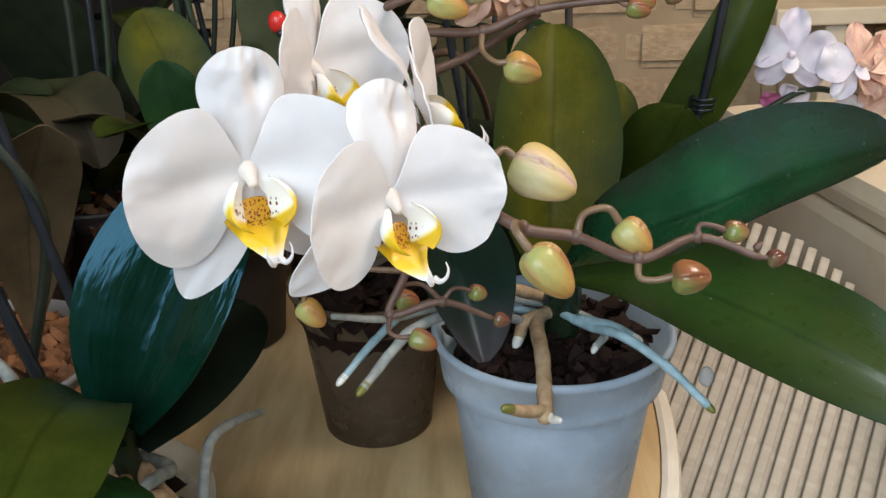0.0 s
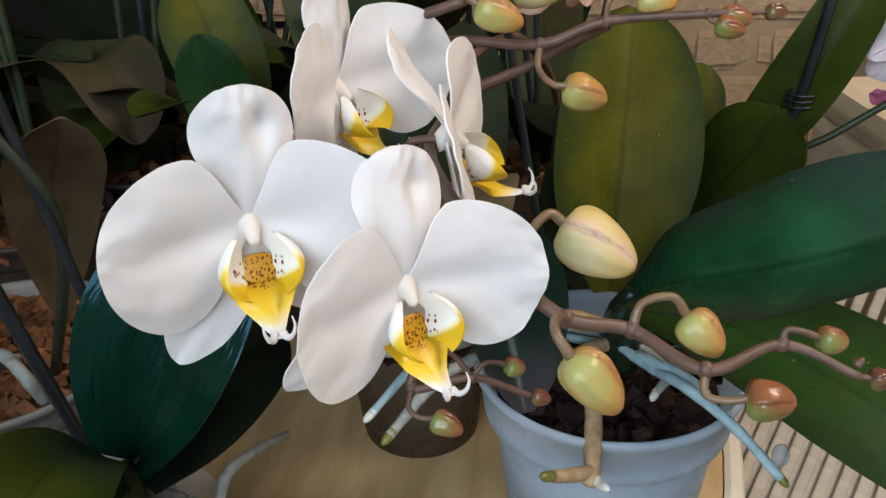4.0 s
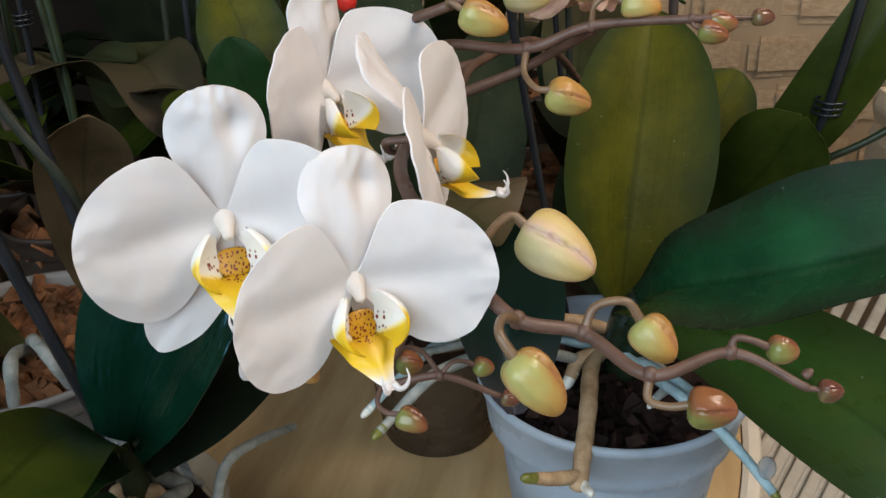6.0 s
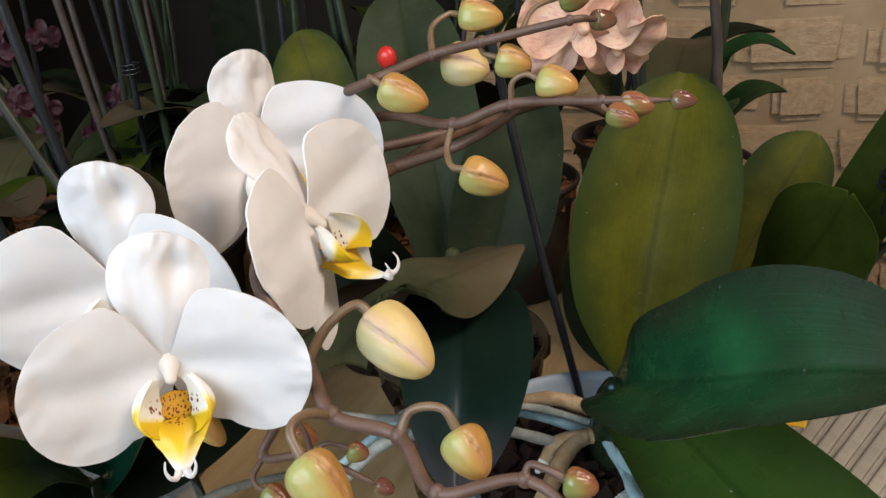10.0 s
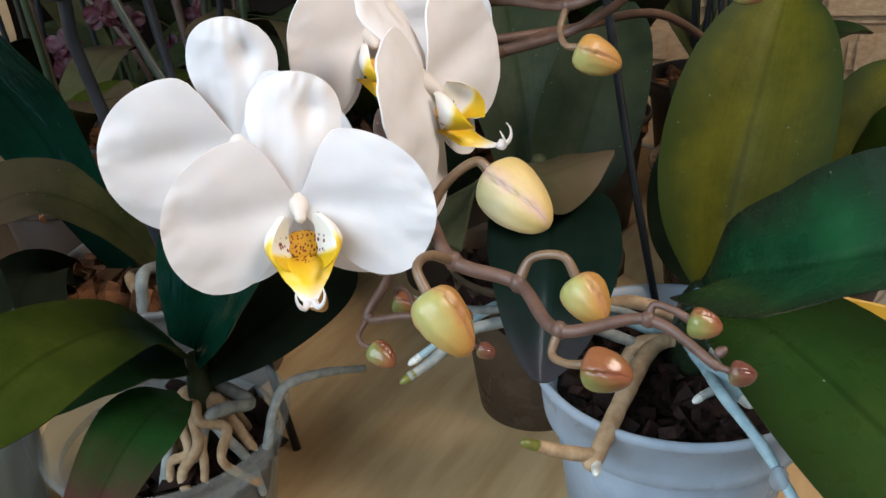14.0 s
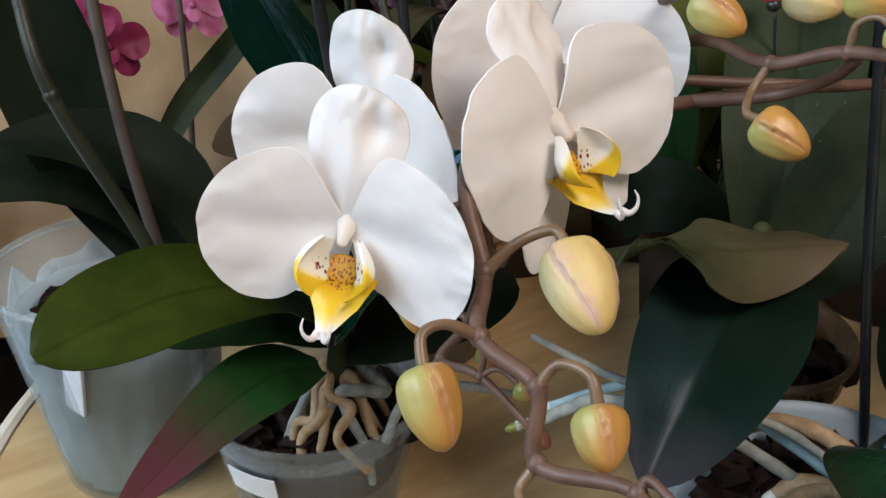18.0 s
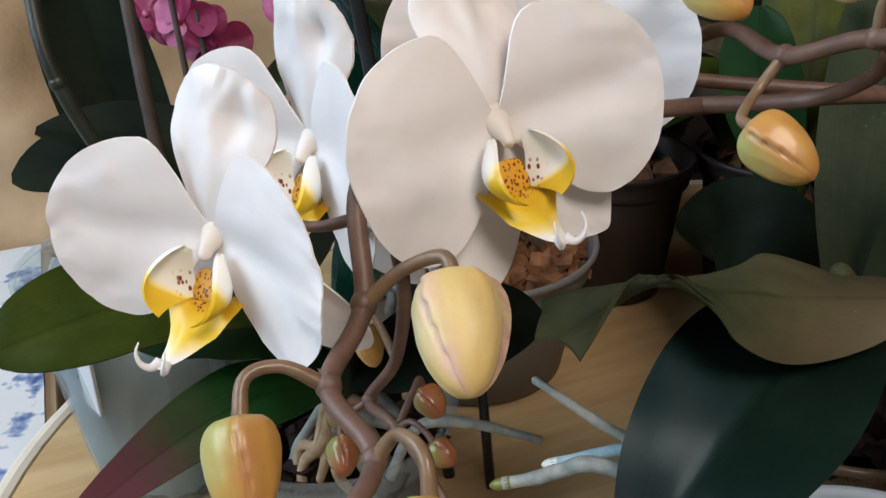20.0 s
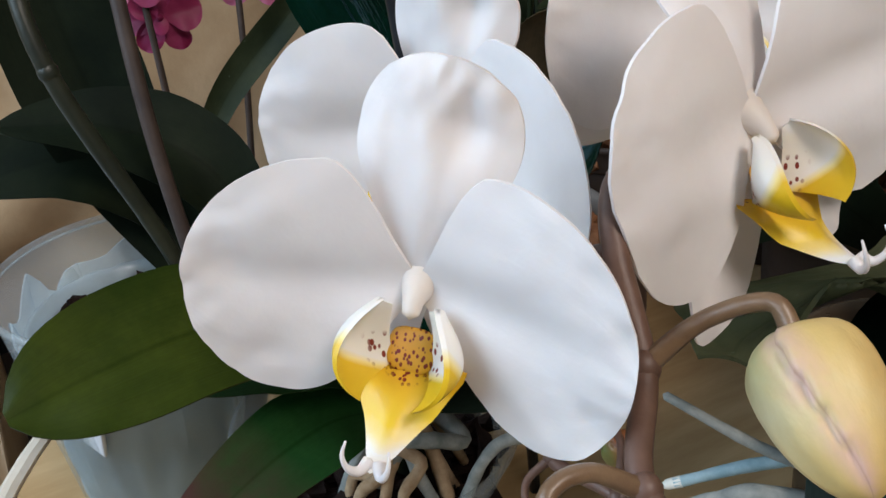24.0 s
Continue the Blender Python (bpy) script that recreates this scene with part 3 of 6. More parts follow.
def blade(name, mat, angle, length, width, base, widest, z, back, cup, side_curl=0.0, blunt=2.4, thick=0.0006, seed=0, rows=20, cols=15, ruffle=0.0008, keel=0.0, expo=0.5, lean=0.0):
    """A petal or sepal in the flower's own frame: x right, y up, z towards the viewer."""
    d = Vector((math.cos(radians(angle)), math.sin(radians(angle)), 0))
    e = Vector((-d.y, d.x, 0))
    top, bot, uv = [], [], []
    for i in range(rows):
        s = 1 - (1 - i / (rows - 1)) ** 1.55
        if s < widest:
            w = base + (1 - base) * (0.5 - 0.5 * math.cos(math.pi * (s / widest) ** 0.85))
        else:
            w = max(0.0, 1 - ((s - widest) / (1 - widest)) ** blunt) ** expo
        hw = width / 2 * max(w, 0.03)
        a, b, u = [], [], []
        for j in range(cols):
            v = -1 + 2 * j / (cols - 1)
            o = v * max(w, 0.03)
            zz = z + (back * s * s + lean * s) * length + cup * o * o * width / 2 + side_curl * o * width / 2 * s - keel * math.exp(-(o * 4) ** 2) * width / 2 * (1 - s)
            zz += ruffle * noise.noise(Vector((s * 2.6 + seed * 7.3, o * 1.5 + seed, seed * 1.7))) * (0.3 + s)
            zz += 0.22 * ruffle * noise.noise(Vector((s * 9 + seed * 2.1, o * 6 + seed, seed * 0.7))) * s
            q = d * (s * length) + e * (v * hw) + Vector((0, 0, zz))
            a.append(q)
            b.append(q - Vector((0, 0, thick)))
            u.append(((v + 1) / 2, s))
        top.append(a)
        bot.append(b)
        uv.append(u)
    vs, fs, us = sheet(top, bot, uv)
    fs = [tuple(reversed(f)) for f in fs]
    return mesh(name, vs, fs, mat, uvs=us)


def ellipsoid(name, centre, radii, mat, tilt=None, nu=16, nv=10, square=1.0):
    """square below 1 fills out the corners of the round section."""
    def full(c):
        return math.copysign(abs(c) ** square, c)
    verts, faces = [], []
    rot = tilt or Matrix.Identity(3)
    for i in range(nv + 1):
        ph = math.pi * i / nv
        for k in range(nu):
            th = 2 * math.pi * k / nu
            p = Vector((radii[0] * math.sin(ph) * full(math.cos(th)), radii[1] * math.sin(ph) * full(math.sin(th)), radii[2] * math.cos(ph)))
            verts.append(Vector(centre) + rot @ p)
    for i in range(nv):
        for k in range(nu):
            k2 = (k + 1) % nu
            faces.append((i * nu + k, (i + 1) * nu + k, (i + 1) * nu + k2, i * nu + k2))
    me = mesh(name, verts, faces, mat)
    return me


def frame_at(at, forward, up, size=1.0):
    z = Vector(forward).normalized()
    x = Vector(up).cross(z).normalized()
    y = z.cross(x)
    m = Matrix((x, y, z)).transposed().to_4x4()
    return Matrix.Translation(at) @ m @ Matrix.Scale(size, 4)


def side_lobe(name, sgn, mat):
    """An ear-shaped lobe beside the column: rounded above, spread outwards, drawn to a forward point below."""
    top, bot, uv = [], [], []
    R, C = 14, 19
    for i in range(R):
        s = i / (R - 1)
        a, b, u = [], [], []
        for j in range(C):
            f = j / (C - 1)
            root = Vector((0.0032 + 0.0008 * math.sin(math.pi * f), -0.0146 + 0.0122 * f, 0.0030))
            edge = Vector((0.0056 + 0.0048 * math.sin(math.pi * f ** 0.8), -0.0140 + 0.0150 * f - 0.0022 * f ** 6, 0.0036 + 0.0118 * (1 - f ** 1.7) ** 0.8))
            q = root.lerp(edge, s)
            q.x += 0.0028 * math.sin(math.pi * s) * math.sin(math.pi * (0.08 + 0.84 * f)) - 0.0012 * s ** 4
            q.x *= sgn
            a.append(q)
            b.append(q + Vector((sgn * 0.0009, 0, -0.0003)))
            u.append((s, f))
        top.append(a)
        bot.append(b)
        uv.append(u)
    vs, fs, us = sheet(top, bot, uv)
    if sgn < 0:
        fs = [tuple(reversed(f)) for f in fs]
    return mesh(name, vs, fs, mat, uvs=us)


def mid_lobe(name, mat):
    top, bot, uv = [], [], []
    R, C = 18, 11
    prof = [0.60, 0.92, 1.10, 0.94, 0.76, 0.61, 0.50, 0.41, 0.33, 0.26, 0.17]
    for i in range(R):
        s = i / (R - 1)
        w = lerp_list(prof, s) * 0.0100
        y = -0.0146 - 0.0076 * math.sin(s * 1.5)
        zc = 0.0050 + 0.0160 * s ** 0.85 + 0.0015 * s * s
        a, b, u = [], [], []
        for j in range(C):
            v = -1 + 2 * j / (C - 1)
            z = zc - 0.0045 * abs(v) ** 1.6 * (1 - 0.4 * s) + 0.0012 * math.cos(v * 5) * (1 - s)
            q = Vector((v * w, y + 0.0046 * abs(v) ** 2 * (1 - s) * math.sin(math.pi * min(1, s * 2.2)), z))
            a.append(q)
            b.append(q - Vector((0, -0.0002, 0.0007)))
            u.append(((v + 1) / 2, s))
        top.append(a)
        bot.append(b)
        uv.append(u)
    vs, fs, us = sheet(top, bot, uv)
    return mesh(name, vs, fs, mat, uvs=us)


def broad_petal(name, mat, side, length, up, low, angle, lean=0.28, back=0.0, tilt=0.0, cup=0.0, keel=0.0019, seed=0, ruffle=0.0018, thick=0.0006, rows=30, cols=25):
    """A kidney-shaped petal on a narrow claw: the upper margin rises to a shoulder near the base, the lower one bellies out farther along."""
    d = Vector((side * math.cos(radians(angle)), math.sin(radians(angle)), 0))
    e = Vector((-d.y * side, d.x * side, 0))
    top, bot, uv = [], [], []

    def margin(s, peak, claw):
        if s < peak:
            return claw + (1 - claw) * (0.5 - 0.5 * math.cos(math.pi * (s / peak) ** 0.68))
        return max(0.0, 1 - ((s - peak) / (1 - peak)) ** 2.1) ** 0.5

    for i in range(rows):
        s = 1 - (1 - i / (rows - 1)) ** 1.7
        s = s * s * (3 - 2 * s) * 0.25 + s * 0.75
        hi, lo = max(0.004, margin(s, 0.36, 0.07)) * up, max(0.004, margin(s, 0.58, 0.10)) * low
        a, b, u = [], [], []
        for j in range(cols):
            v = -1 + 2 * j / (cols - 1)
            o = v * (hi if v > 0 else lo)
            q = o / (0.5 * (up + low))
            z = 0.0004 + (lean * s + back * s * s) * length + tilt * o + cup * q * q * length * min(1.0, s * 2.2) - keel * math.exp(-(q * 4.2) ** 2) * math.sin(math.pi * min(1.0, 0.25 + s * 0.75))
            z += ruffle * noise.noise(Vector((s * 2.3 + seed * 7.3, q * 1.6 + seed, seed * 1.7))) * (0.25 + s)
            z += 0.34 * ruffle * noise.noise(Vector((s * 9 + seed * 2.1, q * 7 + seed, seed * 0.7))) * min(1.0, s * s + q * q)
            p = d * (s * length) + e * o + Vector((0, 0, z))
            a.append(p)
            b.append(p - Vector((0, 0, thick)))
            u.append(((v + 1) / 2, s))
        top.append(a)
        bot.append(b)
        uv.append(u)
    vs, fs, us = sheet(top, bot, uv)
    if side > 0:
        fs = [tuple(reversed(f)) for f in fs]
    return mesh(name, vs, fs, mat, uvs=us)


def hooded_sepal(name, mat, angle, length, width, lean, back, hood, seed=0, widest=0.64, neck=0.34, dimple=0.0027, thick=0.0007, rows=34, cols=23):
    """An obovate sepal whose margins roll back from a rounded ridge, with two shallow dimples below the tip."""
    d = Vector((math.cos(radians(angle)), math.sin(radians(angle)), 0))
    e = Vector((-d.y, d.x, 0))
    top, bot, uv = [], [], []
    for i in range(rows):
        s = 1 - (1 - i / (rows - 1)) ** 1.6
        if s < widest:
            w = neck + (1 - neck) * (0.5 - 0.5 * math.cos(math.pi * (s / widest) ** 1.1))
        else:
            w = max(0.0009, 1 - ((s - widest) / (1 - widest)) ** 2.15) ** 0.5
        a, b, u = [], [], []
        for j in range(cols):
            v = -1 + 2 * j / (cols - 1)
            o = v * w
            z = -0.0012 + (lean * s + back * s * s) * length - hood * o * o * width / 2 * (0.35 + 0.65 * min(1.0, s * 1.4))
            for du, deep in ((-0.32, 1.15), (0.48, 0.35)):
                z -= dimple * deep * math.exp(-((o - du) / 0.24) ** 2 - ((s - 0.70) / 0.13) ** 2)
            z += 0.0006 * math.exp(-(o / 0.20) ** 2) * math.sin(math.pi * min(1.0, s * 1.1))
            z += 0.0012 * noise.noise(Vector((s * 3.1 + seed * 5.1, o * 1.9 + seed, seed * 1.3))) * (0.3 + s)
            z += 0.0008 * noise.noise(Vector((s * 10 + seed, o * 7, seed * 0.9))) * s
            p = d * (s * length) + e * (v * w * width / 2) + Vector((0, 0, z))
            a.append(p)
            b.append(p - Vector((0, 0, thick)))
            u.append(((v + 1) / 2, s))
        top.append(a)
        bot.append(b)
        uv.append(u)
    vs, fs, us = sheet(top, bot, uv)
    return mesh(name, vs, [tuple(reversed(f)) for f in fs], mat, uvs=us)


def orchid_flower(parent, parent_at, at, forward, up, size, seed, label, left, right, dorsal, low, up_width=0.023, low_width=0.025):
    """One bloom: the column carries two broad petals, three sepals and the lip with its lobes.
    left, right: angle, forward lean, curl and tilt of a petal; dorsal: turn, lean, curl, length and width; low: angle, lean and curl of each lower sepal."""
    fl = part("flower", tube("flower", [(0, 0.0006, -0.0040), (0, -0.0006, -0.0006), (0, -0.0020, 0.0018), (0, -0.0036, 0.0032)], [0.0052, 0.0030, 0.0019, 0.0015], COLUMN, sides=16, steps=16), parent, label)
    fl.matrix_local = Matrix.Translation(-Vector(parent_at)) @ frame_at(at, forward, up, size)
    part("dorsal_sepal", hooded_sepal("dorsal_sepal", PETAL, 90 + dorsal[0], dorsal[3], dorsal[4], dorsal[1], dorsal[2], 0.30, seed=seed), fl)
    for k, (side, (ang, lean, back, tilt)) in enumerate(((-1, left), (1, right))):
        part("petal", broad_petal("petal", PETAL, side, 0.0388, up_width, low_width, ang, lean, back, tilt, -0.03, seed=seed + 1 + k), fl)
    for k, (ang, lean, curl) in enumerate(low):
        part("lateral_sepal", blade("lateral_sepal", PETAL, ang, 0.0445, 0.0225, 0.34, 0.5, -0.0026, curl, 0.12, blunt=1.9, seed=seed + 4 + k, ruffle=0.0015, keel=0.04, expo=0.62, lean=lean), fl)
    part("lip", mid_lobe("lip", LIP_MID), fl, "yellow lip fading to a white tip")
    for sgn in (-1, 1):
        part("side_lobe", side_lobe("side_lobe", sgn, LIP_SIDE), fl)
        part("tendril", tube("tendril", [(sgn * 0.0009, -0.0216, 0.0206), (sgn * 0.0019, -0.0222, 0.0226), (sgn * 0.0032, -0.0206, 0.0240), (sgn * 0.0040, -0.0180, 0.0240), (sgn * 0.0037, -0.0158, 0.0230)], [0.0013, 0.0008, 0.00045, 0.0002], PETAL, sides=6, steps=18), fl)
    part("callus", ellipsoid("callus", (0, -0.0114, 0.0030), (0.0044, 0.0040, 0.0004), LIP_CALLUS, tilt=Euler((-0.55, 0, 0)).to_matrix(), nu=28, square=0.62), fl, "orange callus with dark red spots")
    return fl


def bud_mesh(length, dia, mat, seed=0):
    """Bud along +z with three seams and a blunt crest."""
    nu, nv = 63, 26
    verts, faces = [], []
    sector = 2 * math.pi / 3
    for i in range(nv + 1):
        s = i / nv
        r = dia / 2 * (max(0.003, 1 - abs(2 * (s ** 0.80) - 1) ** 2.3) ** 0.5) * (1.12 - 0.34 * s)
        belly = math.sin(math.pi * min(1, 0.10 + s * 0.90)) ** 0.4
        for k in range(nu):
            th = 2 * math.pi * k / nu
            u = ((th + 0.5 * s + 0.02) / sector) % 1.0
            lap = 1 + 0.15 * (u - 0.5) * belly - 0.09 * math.exp(-(u / 0.05) ** 2) * belly
            rib = 1 + 0.010 * math.sin(7 * u * math.pi + 2 * noise.noise(Vector((u * 3, s * 3, seed)))) * belly
            d = Vector((math.cos(th), math.sin(th), 0))
            lump = 1 + 0.035 * noise.noise(Vector((d.x * 1.6 + seed * 3.7, d.y * 1.6, s * 3.0))) + 0.012 * noise.noise(Vector((d.x * 6, d.y * 6 + seed, s * 9)))
            bulge = 1 + 0.05 * math.cos(2 * th)
            q = r * lap * rib * lump
            verts.append(Vector((q * bulge * d.x, q / bulge * d.y, s * length)))
    for i in range(nv):
        for k in range(nu):
            k2 = (k + 1) % nu
            faces.append((i * nu + k, i * nu + k2, (i + 1) * nu + k2, (i + 1) * nu + k))
    faces.append(tuple(reversed(range(nu))))
    faces.append(tuple(nv * nu + k for k in range(nu)))
    return mesh("bud", verts, faces, mat)


def add_bud(parent, parent_at, base, tip, dia, mat, stalk, seed, stalk_r=0.0013, grow=1.0, label=""):
    b, t = Vector(base), Vector(tip)
    ax = t - b
    me = bud_mesh(ax.length * grow, dia, mat, seed)
    ob = part("bud", me, parent, label)
    up = ax.cross(Matrix.Rotation(0.5 * math.sin(2.1 * seed), 3, ax.normalized()) @ Vector((0.55, -0.65, 0.50)))
    ob.matrix_local = Matrix.Translation(-Vector(parent_at)) @ frame_at(b, ax, up)
    if stalk:
        inv = frame_at(b, ax, up).inverted()
        pts = [inv @ Vector(p) for p in list(stalk) + [b + ax.normalized() * 0.001]]
        part("bud_stalk", tube("bud_stalk", pts, [stalk_r * 1.25, stalk_r, stalk_r, stalk_r * 1.2], STEM_PALE if dia > 0.009 else STEM, sides=8), ob)
    return ob


def stem_part(parent, parent_at, pts, radii, mat, name="stem", nodes=(), seed=0):
    ob = part(name, tube(name, local(parent_at, pts), radii, mat, sides=12, wobble=0.05, seed=seed, steps=10 * (len(pts) - 1)), parent)
    for p, r in nodes:
        part("node", ellipsoid("node", Vector(p) - Vector(parent_at), (r, r, r * 1.1), mat, nu=12, nv=8), ob)
    return ob


def lathe(name, prof, mat, segs=64, smooth=True, caps=True):
    verts, faces = [], []
    n = len(prof)
    for r, z in prof:
        for k in range(segs):
            w = 2 * math.pi * k / segs
            verts.append((r * math.cos(w), r * math.sin(w), z))
    for i in range(n - 1):
        for k in range(segs):
            k2 = (k + 1) % segs
            faces.append((i * segs + k, i * segs + k2, (i + 1) * segs + k2, (i + 1) * segs + k))
    if not caps:
        faces += [((n - 1) * segs + k, (n - 1) * segs + (k + 1) % segs, (k + 1) % segs, k) for k in range(segs)]
        return mesh(name, verts, faces, mat, smooth)
    faces.append(tuple(reversed(range(segs))))
    if prof[-1][0] > 0.0005:
        faces.append(tuple((n - 1) * segs + k for k in range(segs)))
    return mesh(name, verts, faces, mat, smooth)


def flower_pot(at, r_top, r_bot, height, collar, mat, label, category="plant pot", group="", flare=0.0035):
    """A tapered pot: a wall with a stepped collar, a rolled rim and a floor."""
    t = 0.0014
    rc = r_bot + (r_top - flare - r_bot) * (1 - collar / height)
    zc = height - collar
    body = [(r_bot - 0.004, 0), (r_bot, 0.002), (rc, zc - 0.003), (rc + 0.0008, zc + 0.003), (rc + 0.0004, zc + 0.006), (rc - t, zc + 0.005), (rc - t, zc - 0.002), (r_bot - t, 0.004), (0.0004, 0.004)]
    ring = [(rc + 0.0010, zc + 0.0035), (rc + flare * 0.6, zc - 0.0005), (rc + flare, zc + 0.001), (rc + flare + 0.0006, zc + 0.006), (r_top - 0.0006, height - 0.006), (r_top + 0.0016, height - 0.0045), (r_top + 0.0022, height - 0.002), (r_top + 0.0012, height), (r_top - 0.0008, height - 0.0004), (r_top - t - 0.001, height - 0.004), (rc + flare - t, zc + 0.007), (rc + 0.0010, zc + 0.0055)]
    pot = part("plant_pot", lathe("plant_pot", body, mat))
    pot.location = at
    part("collar", lathe("collar", ring, mat, caps=False), pot)
    return tagged(pot, label, category, group)


def chips(name, at, radius, count, size, mat, label, seed, depth=0.012, group=""):
    """Loose bark pieces heaped in a pot."""
    rnd = random.Random(seed)
    verts, faces = [], []
    box = [(-1, -1, -1), (1, -1, -1), (1, 1, -1), (-1, 1, -1), (-1, -1, 1), (1, -1, 1), (1, 1, 1), (-1, 1, 1)]
    quads = [(0, 3, 2, 1), (4, 5, 6, 7), (0, 1, 5, 4), (1, 2, 6, 5), (2, 3, 7, 6), (3, 0, 4, 7)]
    for i in range(count):
        r, a = radius * math.sqrt(rnd.random()), rnd.uniform(0, 6.283)
        layer = rnd.random()
        c = Vector((r * math.cos(a), r * math.sin(a), -depth * (1 - layer)))
        e = Euler((rnd.uniform(-0.7, 0.7), rnd.uniform(-0.7, 0.7), rnd.uniform(0, 6.28))).to_matrix()
        s = Vector((rnd.uniform(0.5, 1.3), rnd.uniform(0.4, 0.9), rnd.uniform(0.18, 0.5))) * size
        o = len(verts)
        for v in box:
            q = Vector((v[0] * s.x * rnd.uniform(0.3, 1.15), v[1] * s.y * rnd.uniform(0.3, 1.15), v[2] * s.z * rnd.uniform(0.4, 1.5)))
            verts.append(c + e @ q)
        faces += [tuple(o + k for k in f) for f in quads]
    seg = 24
    o = len(verts)
    verts += [Vector((radius * math.cos(6.283 * k / seg), radius * math.sin(6.283 * k / seg), -depth * 1.2)) for k in range(seg)]
    verts += [Vector((radius * 0.9 * math.cos(6.283 * k / seg), radius * 0.9 * math.sin(6.283 * k / seg), -depth * 3)) for k in range(seg)]
    faces.append(tuple(o + k for k in range(seg)))
    faces.append(tuple(reversed([o + seg + k for k in range(seg)])))
    faces += [(o + k, o + seg + k, o + seg + (k + 1) % seg, o + (k + 1) % seg) for k in range(seg)]
    ob = part(name, mesh(name, verts, faces, mat, smooth=False))
    ob.location = at
    return tagged(ob, label, "bark", group, "stuff")


def loose_chips(at, radius, count, size, mat, label, seed, depth=0.012):
    """Bark pieces that can be picked apart, on a dark bed of bark."""
    rnd = random.Random(seed)
    bed = part("bark_bed", lathe("bark_bed", [(radius * 0.90, -depth * 3), (radius * 0.99, -depth * 1.2), (radius * 0.6, -depth * 0.9), (0.0004, -depth * 0.8)], mat, 32))
    bed.location = at
    quads = [(0, 3, 2, 1), (4, 5, 6, 7), (0, 1, 5, 4), (1, 2, 6, 5), (2, 3, 7, 6), (3, 0, 4, 7)]
    shapes = []
    for k in range(10):
        s = Vector((rnd.uniform(0.7, 1.3), rnd.uniform(0.4, 0.9), rnd.uniform(0.2, 0.5))) * size
        vs = [Vector((x * s.x * rnd.uniform(0.35, 1.15), y * s.y * rnd.uniform(0.35, 1.15), z * s.z * rnd.uniform(0.4, 1.4))) for x, y, z in ((-1, -1, -1), (1, -1, -1), (1, 1, -1), (-1, 1, -1), (-1, -1, 1), (1, -1, 1), (1, 1, 1), (-1, 1, 1))]
        shapes.append(mesh("bark_chip", vs, quads, mat, smooth=False))
    for i in range(count):
        r, a = radius * 0.96 * math.sqrt(rnd.random()), rnd.uniform(0, 6.283)
        ob = part("bark_chip", shapes[i % 10], bed)
        ob.location = (r * math.cos(a), r * math.sin(a), -depth * (1 - rnd.random()))
        ob.rotation_euler = (rnd.uniform(-0.7, 0.7), rnd.uniform(-0.7, 0.7), rnd.uniform(0, 6.28))
    return tagged(bed, label, "bark")


def root(parent, parent_at, pts, r, mat, tip=None, seed=0, name="root"):
    ob = part(name, tube(name, local(parent_at, pts), [r * 0.9, r, r, r * 0.92, r * 0.8], mat, sides=10, wobble=0.18, seed=seed), parent)
    if tip:
        a, b = Vector(pts[-2]), Vector(pts[-1])
        d = (b - a).normalized()
        part("root_tip", tube("root_tip", local(parent_at, [b - d * r, b + d * r * 0.8, b + d * r * 1.6]), [r * 0.82, r * 0.74, r * 0.4], tip, sides=10), ob)
    return ob


def box_mesh(name, size, mat, bevel=0.002):
    bm = bmesh.new()
    bmesh.ops.create_cube(bm, size=1)
    bmesh.ops.scale(bm, vec=size, verts=bm.verts)
    if bevel:
        bmesh.ops.bevel(bm, geom=bm.edges[:], offset=bevel, segments=2, affect="EDGES", profile=0.6)
    me = bpy.data.meshes.new(name)
    bm.to_mesh(me)
    bm.free()
    me.materials.append(mat)
    return me


def stake(pts, r, mat, label, clip=None, group="support stakes"):
    at = Vector(pts[0])
    ob = part("support_stake", tube("support_stake", local(at, pts), [r, r], mat, sides=8))
    ob.location = at
    tagged(ob, label, "plant stake", group)
    if clip is not None:
        c = Vector(clip) - at
        d = (Vector(pts[-1]) - at).normalized()
        for k in range(3):
            q = c + d * (k - 1) * 0.0035
            part("clip_ring", tube("clip_ring", [q + Vector((r * 2.6 * math.cos(w), r * 2.6 * math.sin(w), 0)) for w in (0, 1.05, 2.1, 3.14, 4.2, 5.2, 6.2)], [0.0009, 0.0009], STAKE, sides=6), ob)
    return ob

# ---- the room ----
def wall_box(name, size, at, mat, label, cat="wall"):
    ob = part(name, box_mesh(name, size, mat, 0))
    ob.location = at
    return tagged(ob, label, cat, kind="structure")


wall_box("floor", (4.2, 3.2, 0.06), (0.1, 0.5, -0.78), FLOOR, "brown wooden floor of the room", "floor")
# Ceiling, east and south walls are unseen, added to enclose and bounce light.
wall_box("ceiling", (4.2, 3.2, 0.06), (0.1, 0.5, 1.92), PLASTER_FILL, "plain pale ceiling added out of view", "ceiling")
# North and west walls carry that shade in their plaster colour.
wall_n = wall_box("wall_north", (4.2, 0.10, 2.64), (0.1, 1.45, 0.57), PLASTER_SHADE, "wall partly faced with tan stone blocks, near-black as shade behind the plants")
part("mortar", box_mesh("mortar", (1.95, 0.02, 1.5), MORTAR, 0), wall_n).location = (0.50, -0.055, -0.30)
wall_box("wall_west", (0.10, 2.2, 2.64), (-1.75, 0.3, 0.57), PLASTER_SHADE, "plain plaster wall added to close the room")
wall_box("wall_east", (0.10, 2.2, 2.64), (1.95, 0.3, 0.57), PLASTER_FILL, "plain plaster wall added to close the room")
